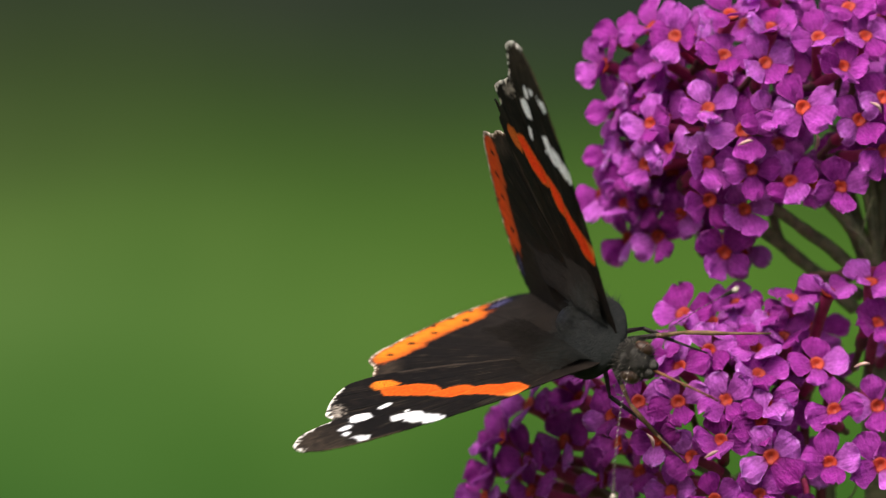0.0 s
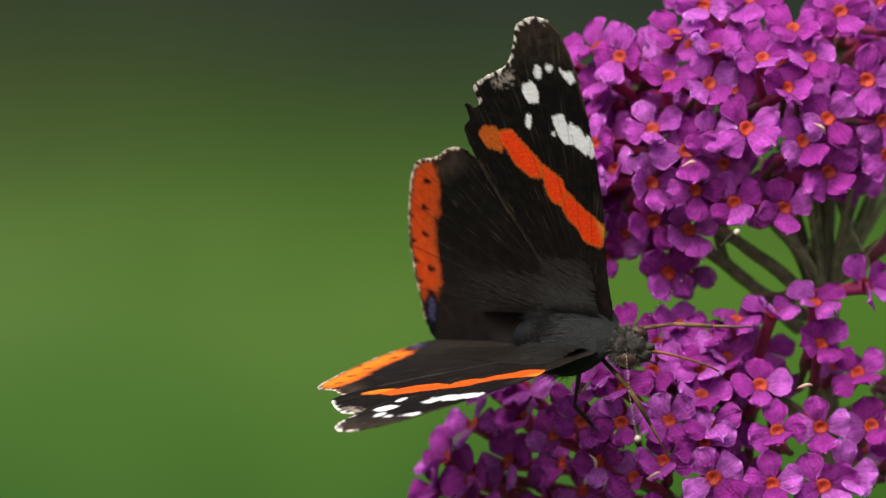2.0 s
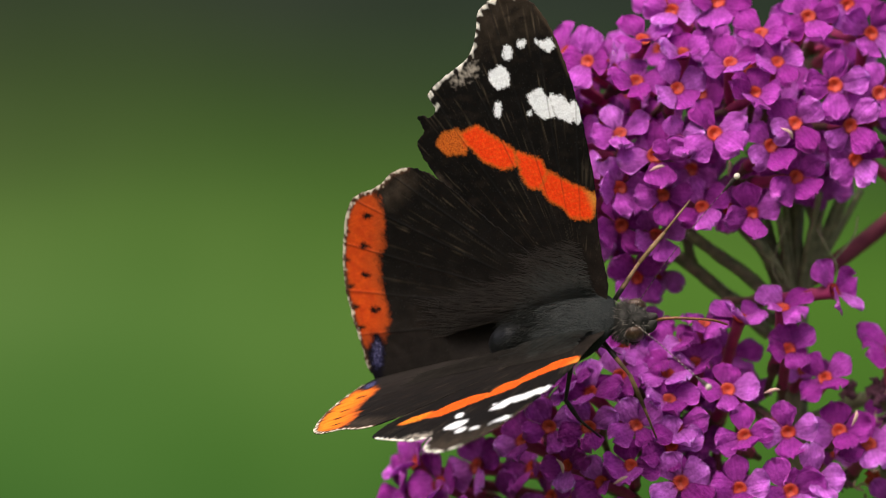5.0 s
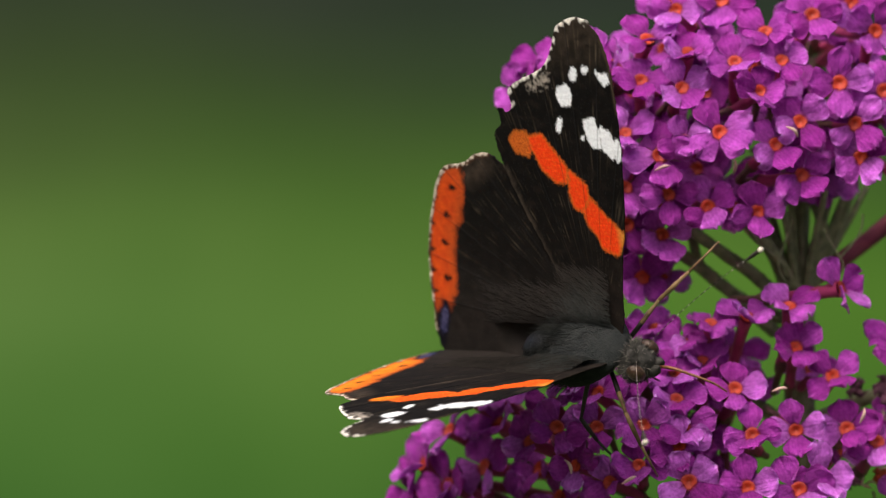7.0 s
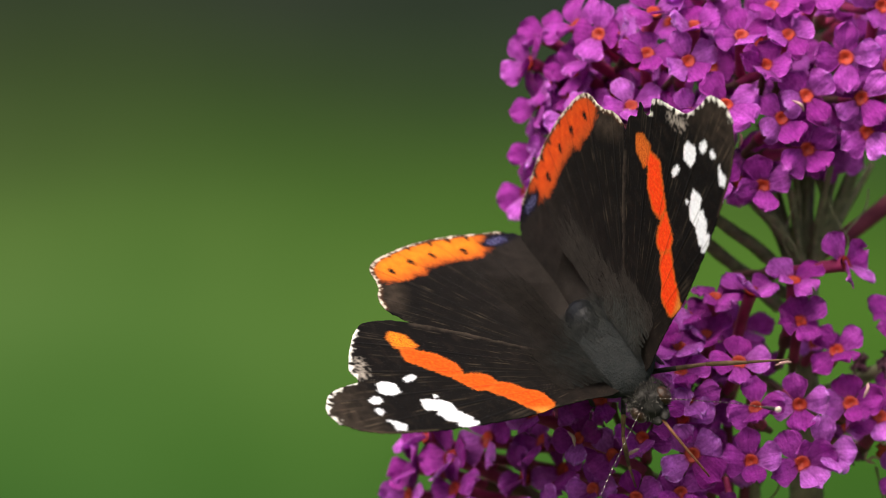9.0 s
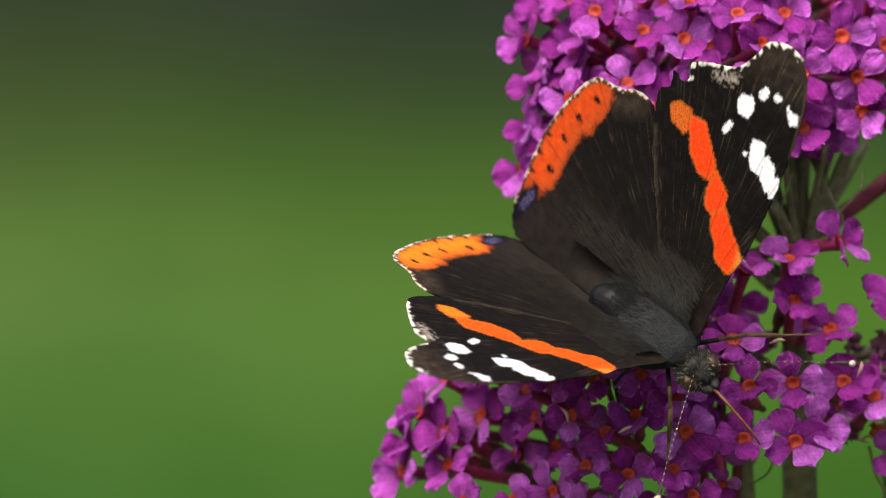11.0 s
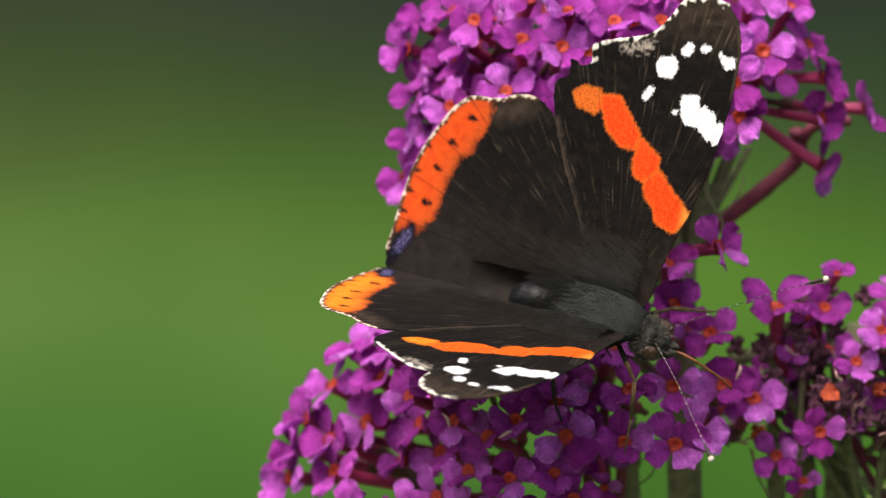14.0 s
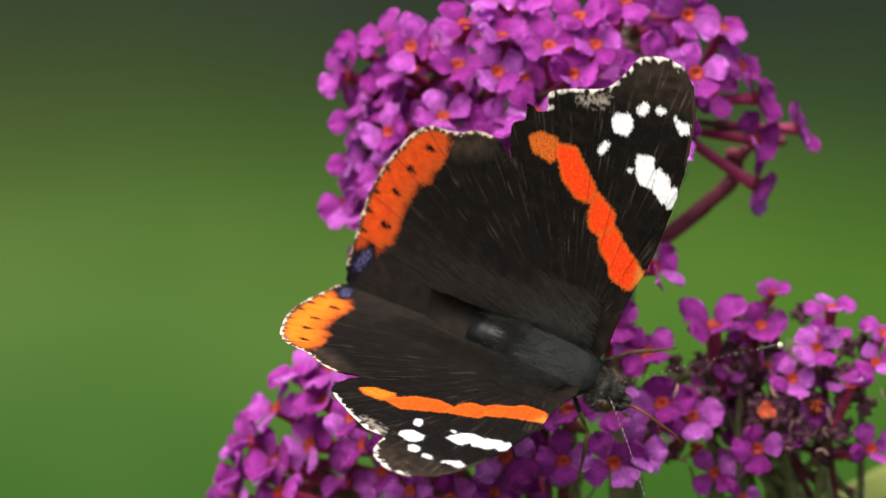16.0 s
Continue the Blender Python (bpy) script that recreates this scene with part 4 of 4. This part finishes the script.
def body():
    def scaled(pts):
        return [Vector(p) * MM for p in pts]

    bm = lump(bmesh.new(), Vector((-0.2, 0, 0.0)) * MM, Vector((6.3, 4.4, 2.3)) * MM, 0.05, 4, 2.0)
    for v in bm.verts:
        # broad back, keeled underside
        v.co.y *= 1 - 0.5 * min(1.0, max(0.0, -0.3 - v.co.z / MM) / 1.6)
        v.co.z = max(v.co.z, -1.9 * MM + 0.2 * (v.co.z + 1.9 * MM))
    thorax = part("thorax", bm, BODY, butterfly, "dark furry thorax with slate-grey sheen")
    bm = sweep(bmesh.new(), scaled(curve([(-0.5, 0, -1.2), (-3, 0, -0.8), (-5.5, 0, -0.4), (-7.2, 0, -0.2), (-8.6, 0, -0.6), (-9.8, 0, -1.8)], 5)),
               [r * MM * (1 + 0.03 * math.sin(i * 1.9)) for i, r in enumerate(np.interp(np.linspace(0, 1, 26), [0, 0.2, 0.5, 0.75, 0.93, 1], [2.2, 2.3, 2.0, 1.9, 1.4, 0.3]))], 20)
    part("abdomen", bm, ABDOMEN, butterfly, "smooth blue-black abdomen")
    head = part("head", lump(bmesh.new(), Vector((6.6, 0, -1.9)) * MM, Vector((2.0, 2.1, 1.9)) * MM, 0.12, 4, 5.0), HEAD_HAIR, butterfly)
    for s in (1, -1):
        part("eye", lump(bmesh.new(), Vector((7.3, s * 1.55, -1.75)) * MM, Vector((1.1, 0.8, 1.1)) * MM, 0.0, 3), EYE_M, head, "brown compound eye")
        part("palp", sweep(bmesh.new(), scaled(curve([(7.1, s * 0.45, -2.8), (8.4, s * 0.45, -3.0), (9.6, s * 0.35, -2.5)], 4)), [x * MM for x in (0.5, 0.62, 0.7, 0.72, 0.64, 0.55, 0.42, 0.28, 0.1)], 8), HEAD_HAIR, head)
    # fur: short hairs that lie backwards over thorax, head and wing roots
    r = random.Random(3)

    def fur(name, count, centre, size, length, parent, material):
        bm = bmesh.new()
        for _ in range(count):
            d = Vector((r.gauss(0, 1), r.gauss(0, 1), r.gauss(0.5, 0.9))).normalized()
            if size[0] > 4:
                d.z = abs(d.z) - 0.08
            q = Vector(centre) + Vector((d.x * size[0], d.y * size[1], d.z * size[2])) * 0.96
            flow = (d * (0.06 if size[0] > 4 else 1.0) + Vector((-1.0 if size[0] > 4 else -0.35, 0, 0)) + Vector((r.gauss(0, 0.25), r.gauss(0, 0.25), r.gauss(0, 0.25)))).normalized()
            ln = length * r.uniform(0.5, 1.1)
            sweep(bm, scaled([q, q + flow * ln * 0.5, q + (flow + Vector((-0.1, 0, -0.15))) * ln * (1.7 if d.x < -0.2 and size[0] > 4 else 1.0)]), [0.022 * MM, 0.02 * MM, 0.008 * MM], 3, False)
        part(name, bm, material, parent, "grey-brown fur", False)

    fur("fur", 6600, (-0.2, 0, 0.0), (6.35, 4.45, 2.35), 1.9, thorax, HAIR)
    fur("fur", 2800, (6.4, 0, -1.9), (2.05, 2.2, 2.0), 0.48, head, HEAD_HAIR)
    fur("fur", 220, (6.7, 0, -1.8), (2.1, 2.4, 2.1), 0.7, head, PALE_HAIR)
    # long hair on the wing roots: slate close to the body, brown further out; it rises towards the thorax
    for s, ob, fore in ((1, hind_left, False), (-1, hind_right, False), (1, fore_left, True), (-1, fore_right, True)):
        brown, slate = bmesh.new(), bmesh.new()
        for _ in range(2200 if fore else 4800):
            if fore:
                x, y = 4.6 - 7.0 * r.random(), 0.6 + 6.4 * r.random() ** 1.8
                rise = 0.9 * math.exp(-((y - 2.6) / 1.6) ** 2)
                d = Vector((-1.0, s * r.gauss(0.55, 0.15), 0)).normalized()
            else:
                x, y = 1.5 - 17 * r.random() ** 1.3, -2.4 + 7.6 * r.random() ** 1.7
                if x < -7 and y < 1.6:
                    continue
                # a raised fringe runs along both sides of the abdomen
                rise = 0.6 * math.exp(-((y - 2.6) / 1.3) ** 2) * max(0.0, 1 - abs(x + 5.5) / 7.5)
                d = Vector((-1.0, s * (r.gauss(0.08 * y, 0.10)), 0)).normalized()
            q = Vector((x, s * y, 0.10 + 0.6 * rise))
            ln = r.uniform(1.2, 2.6) if fore else r.uniform(1.4, 3.4)
            sweep(slate if r.random() < 1.5 - 0.24 * y - 0.14 * max(0, -x) else brown,
                  scaled([q, q + d * ln * 0.5 + Vector((0, 0, rise * 0.5)), q + d * ln + Vector((0, r.gauss(0, 0.1), rise * 0.15 + 0.04))]), [0.02 * MM, 0.02 * MM, 0.008 * MM], 3, False)
        part("hair", brown, ROOT_HAIR, ob, "long soft grey-brown hair", False)
        part("hair", slate, HAIR, ob, "long soft slate-grey hair", False)
    for slim, pts in ((0.034, [(7.7, 0.7, -0.9), (13.0, 4.1, 0.5), (18.0, 7.7, 1.2), (22.8, 11.0, 1.5)]), (0.042, [(7.7, -0.7, -0.9), (12.9, -4.9, 0.9), (17.6, -9.1, 2.0), (22.2, -13.2, 2.7)])):
        line = curve(pts, 30)
        n = len(line) - 1
        bm = bmesh.new()
        radii = [(slim if i < n * 0.86 else slim + 0.2 * math.sin((i / n - 0.86) / 0.14 * 2.2)) * MM * (1.08 if i % 2 else 0.93) for i in range(n + 1)]
        sweep(bm, scaled(line), radii, 7)
        count = len(bm.faces)
        lump(bm, Vector(line[-1]) * MM, Vector((0.36, 0.36, 0.32)) * MM, 0.1, 2)
        ob = part("antenna", bm, BAND_DARK, head, "thin antenna ringed black and white with a pale tip")
        ob.data.materials.append(BAND_PALE)
        for f in ob.data.polygons:
            if f.index >= count or (len(f.vertices) == 4 and (f.index // 7) % 4 == 1 and f.index // 7 < n * 0.88):
                f.material_index = 1
    legs = []
    line = curve([(7.7, 0, -2.8), (10.3, 0.1, -3.4), (12.2, 0.2, -4.9), (13.8, 0.3, -6.6), (14.4, 0.3, -8.2)], 5)
    part("proboscis", sweep(bmesh.new(), scaled(line), [x * MM for x in np.linspace(0.2, 0.1, len(line))], 7), AMBER, head, "thin amber proboscis")
    for pts, mat in (([(3.4, 1.6, -1.6), (4.8, 6.6, -5.2), (5.2, 9.2, -8.6), (5.6, 12.0, -12.0)], LEG), ([(3.4, -1.6, -1.6), (6.2, -4.6, -3.8), (5.2, -6.2, -8.4), (3.6, -7.4, -13.4)], LEG),
                     ([(-0.2, 1.4, -1.6), (-3.0, 3.0, -5.4), (-3.6, 3.2, -9.5), (-3.2, 3.6, -13.5)], DARK_LEG), ([(-0.2, -1.4, -1.6), (-4.0, -5.0, -6.0), (-4.6, -5.6, -9.5), (-4.0, -6.4, -13.5)], DARK_LEG)):
        a, k, t, e = scaled(pts)
        bm = bmesh.new()
        sweep(bm, [a, a.lerp(k, 0.5), k], [0.26 * MM, 0.27 * MM, 0.17 * MM], 8)
        sweep(bm, [k, k.lerp(t, 0.5), t], [0.22 * MM, 0.27 * MM, 0.18 * MM], 8)
        sweep(bm, [t, t.lerp(e, 0.5), e], [0.17 * MM, 0.13 * MM, 0.09 * MM], 7)
        leg = part("leg", bm, mat, butterfly)
        legs.append(leg)
        leg.data.materials.append(DARK_LEG)
        for f in leg.data.polygons:
            f.material_index = int(f.index < 8)

    return head, legs


head, legs = body()


# ---- what moves ----
# The bush sways in the wind: seconds, millimetres to the right, away and up, degrees of lean.
SWAY = [
    (0, 8.22, 0.0, -0.16, -0.14),
    (0.5, 7.68, 0.0, -0.30, 0.07),
    (1, 6.41, 0.0, -0.84, 0.01),
    (1.5, 4.12, 0.0, -1.59, -0.03),
    (2, 2.25, 0.0, -2.41, 0.01),
    (2.5, 0.66, 0.0, -2.22, 0.04),
    (3, -0.16, 0.0, -2.62, 0.05),
    (3.5, -1.28, 0.0, -2.73, 0.11),
    (4, -1.38, 0.0, -2.72, -0.00),
    (4.5, -1.19, 0.0, -2.95, 0.06),
    (7, -0.56, 0.0, -2.76, -0.47),
    (7.5, -0.20, 0.0, -2.97, -0.75),
    (8, -0.52, 0.0, -2.20, 0.24),
    (8.5, -0.01, 0.0, -0.64, 0.09),
    (9, 0.00, 0.0, 0.00, 0.00),
    (11.5, -0.58, 0.0, 3.03, 0.48),
    (12, -3.69, 0.0, 3.56, 0.11),
    (12.5, -7.44, 1.0, 3.68, 0.04),
    (13, -10.57, 2.0, 3.45, -0.14),
    (13.5, -11.96, 4.0, 2.76, -0.27),
    (14, -13.23, 6.0, 1.77, -0.09),
    (14.5, -14.69, 8.0, -0.37, -0.35),
    (15, -16.08, 10.0, -0.32, -0.51),
    (15.5, -16.66, 12.0, -1.13, -0.57),
    (16, -19.89, 14.0, -0.58, -0.83),
]
# The butterfly: seconds, millimetres right, away and up, its turn in degrees, the wings' lift (left, right),
# the hindwings' droop, the forewings' and the hindwings' sweep, each left and right.
FLUTTER = [
    (0, 16.0, -1.2, -9.4, 65.5, 12.0, -71.5, 49.4, 50.8, -1.0, -3.1, 0.2, -1.8, -0.4, -0.2),
    (0.3, 18.7, -0.5, -8.4, 60.2, 6.1, -56.2, 49.4, 51.8, -0.9, -2.1, 0.5, -0.9, 1.0, -0.7),
    (0.5, 20.1, 0.4, -8.8, 56.5, 12.0, -40.9, 49.0, 51.7, -0.8, -1.7, -0.9, -2.2, -0.9, -1.4),
    (1, 18.8, 1.1, -9.8, 57.5, 12.1, -41.7, 49.9, 50.7, 0.3, -1.4, -1.4, -1.0, -1.1, -0.5),
    (1.5, 16.0, 0.9, -10.4, 58.6, 10.7, -44.7, 49.5, 51.2, -0.8, -1.8, 0.3, -1.2, -0.1, -1.0),
    (2, 14.0, 0.5, -9.3, 62.5, 0.7, -52.0, 47.8, 50.1, -1.6, -1.8, 0.7, -1.7, -0.6, -1.2),
    (2.5, 12.3, -0.2, -8.3, 67.9, -3.9, -52.2, 45.9, 47.8, -1.2, -1.5, -1.4, -0.1, -1.6, -0.1),
    (3, 12.8, 0.3, -9.0, 62.6, -5.5, -44.2, 46.6, 49.7, -0.4, -0.9, -0.9, -1.0, -1.5, -0.8),
    (3.5, 10.9, -1.5, -7.7, 65.7, -10.9, -49.0, 43.9, 47.4, -0.9, -3.3, -2.5, -1.4, -2.6, -1.3),
    (4, 9.3, -1.6, -8.1, 69.8, -12.2, -53.9, 44.8, 46.7, 0.7, 0.1, -2.5, 2.0, -2.9, 1.5),
    (4.3, 9.6, -1.6, -8.1, 69.3, -12.2, -52.1, 44.3, 46.5, 0.8, 0.1, -2.6, 1.8, -2.9, 1.3),
    (4.5, 11.7, -1.5, -8.1, 65.3, -12.6, -36.3, 40.5, 44.8, 1.5, 0.8, -3.4, -0.5, -2.9, -0.4),
    (7, 15.0, -1.0, -10.5, 58.7, 1.1, -52.4, 44.2, 47.6, -0.9, -1.3, -0.1, -1.6, -0.8, -1.2),
    (7.5, 16.7, -0.3, -12.1, 48.7, 12.7, -61.9, 45.3, 45.6, -0.1, -1.3, -0.1, -1.6, -0.6, -1.4),
    (8, 17.2, 0.2, -12.3, 48.5, 26.4, -60.4, 45.4, 48.0, -3.4, -1.1, 4.0, -0.1, 2.6, -1.9),
    (8.5, 17.5, 0.7, -11.4, 48.4, 31.5, -63.5, 45.7, 47.5, -1.6, -0.6, 2.3, -0.8, 2.0, -0.4),
    (9, 17.8, 0.0, -11.2, 49.2, 31.5, -61.8, 44.9, 46.2, -2.7, -0.4, 3.7, -0.2, 2.1, -1.2),
    (11.5, 22.3, 0.2, -8.3, 45.4, 24.9, -48.1, 44.9, 45.1, -0.8, 0.1, 0.7, -3.2, 2.9, -1.3),
    (12, 19.5, 1.1, -9.0, 48.7, 27.6, -47.0, 45.0, 44.5, -1.0, -1.1, 0.3, -2.0, 1.5, -1.2),
    (12.5, 15.1, 0.2, -8.0, 48.0, 22.1, -52.5, 44.3, 45.1, -2.3, -2.9, 1.5, -0.1, 1.8, -1.9),
    (13, 12.7, 2.7, -8.3, 51.1, 23.6, -52.3, 43.4, 46.3, -2.1, -0.7, 1.8, -1.0, 1.3, -0.2),
    (13.5, 14.3, 2.2, -7.2, 49.8, 9.2, -47.2, 37.9, 39.8, -0.1, -1.5, 1.5, -3.2, 2.3, -1.2),
    (14, 15.7, 3.1, -6.8, 49.6, 12.3, -30.5, 35.8, 39.8, -0.4, -0.2, -0.8, -3.9, -0.6, -3.6),
    (14.5, 13.8, 6.8, -7.7, 46.4, 8.9, -29.7, 37.6, 35.3, 0.5, 0.9, 1.9, -1.8, 0.6, -1.3),
    (15, 13.0, 5.0, -8.2, 51.9, 11.6, -30.0, 36.8, 41.7, 0.4, 0.3, -1.7, -4.1, -1.1, -3.0),
    (15.5, 12.5, 7.7, -8.7, 48.0, 8.7, -33.5, 39.4, 37.5, -0.8, -0.2, 0.6, -3.2, 0.1, -2.3),
    (16, 11.2, 8.3, -11.8, 57.2, 19.3, -27.8, 40.8, 42.7, 1.0, 0.5, -1.5, -4.5, -0.6, -3.3),
]
# The head with its antennae: seconds, degrees down, to its left and of tilt.
NOD = [
    (0, 8.0, 2.5, -1.6),
    (0.3, 8.0, 2.5, -1.6),
    (0.5, -1.5, -1.9, -0.4),
    (1, -3.1, -0.6, -1.8),
    (1.5, -2.6, 0.0, -0.1),
    (2, -5.5, 0.5, -0.8),
    (2.5, -3.7, 2.6, -0.4),
    (3, -4.8, 0.0, 2.3),
    (3.5, 2.1, 1.3, 1.1),
    (4, -0.5, 3.8, 3.7),
    (4.5, -6.4, 0.4, 2.6),
    (7, -3.6, 1.3, -3.4),
    (7.5, -4.6, 4.5, -3.9),
    (8.5, -0.6, -1.2, -0.0),
    (11.5, -2.4, -7.6, 0.7),
    (12, -6.1, -6.1, -2.7),
    (13, -6.8, -3.2, -1.7),
    (13.5, -0.5, -1.5, 3.8),
    (14, 2.2, -1.9, 5.0),
    (15, -1.9, -2.5, 3.1),
    (16, -1.7, -1.7, 0.5),
]
# The two middle legs swing to keep their footholds: seconds, degrees of swing for the left one and the right one, and how far the left one is raised.
STEP = [(0, -28, 8, -5), (1.5, -30, 12, -6), (3, -32, 15, -8), (4, -26, -8, 30), (4.5, -25, -8, 36), (7, -25, -10, 48), (8, -22, -5, 34), (9, -18, 0, 22), (11.5, -5, 0, 8), (13, 0, 2, 0), (16, -4, 4, 0)]
HIP = Vector((3.4, 1.6, -1.6)) * MM
NECK = Vector((5.2, 0, -1.0)) * MM
PIVOT = at((34.7, 25, 5.6))


def motions():
    walk(bush, [(t, Matrix.Translation(PIVOT + Vector((x, y, z)) * MM) @ pose(0, 0, 0, 0, lean, 0) @ Matrix.Translation(ROOT - PIVOT))
                for t, x, y, z, lean in SWAY])
    walk(butterfly, [(r[0], Matrix.Translation(HOME + Vector(r[1:4]) * MM) @ pose(0, 0, 0, *r[4:7])) for r in FLUTTER])
    walk(head, [(t, Matrix.Translation(NECK) @ pose(0, 0, 0, tilt, dip, turn) @ Matrix.Translation(-NECK)) for t, dip, turn, tilt in NOD])
    for leg, s, k in ((legs[0], 1, 1), (legs[1], -1, 2)):
        hip = Vector((HIP.x, s * HIP.y, HIP.z))
        walk(leg, [(r[0], Matrix.Translation(hip) @ pose(0, 0, 0, r[3] * (2 - k), 0, r[k]) @ Matrix.Translation(-hip)) for r in STEP])
    for fore, hind, s, k in ((fore_left, hind_left, 1, 0), (fore_right, hind_right, -1, 1)):
        walk(fore, [(r[0], pose(0, s * 1.2 * MM, 0.12 * MM, s * r[7 + k]) @ pose(0, 0, 0, 0, 0, -s * r[11 + k])) for r in FLUTTER])
        walk(hind, [(r[0], pose(0, s * 1.2 * MM, 0, s * (r[7 + k] + r[9 + k])) @ pose(0, 0, 0, 0, 0, -s * r[13 + k])) for r in FLUTTER])


motions()
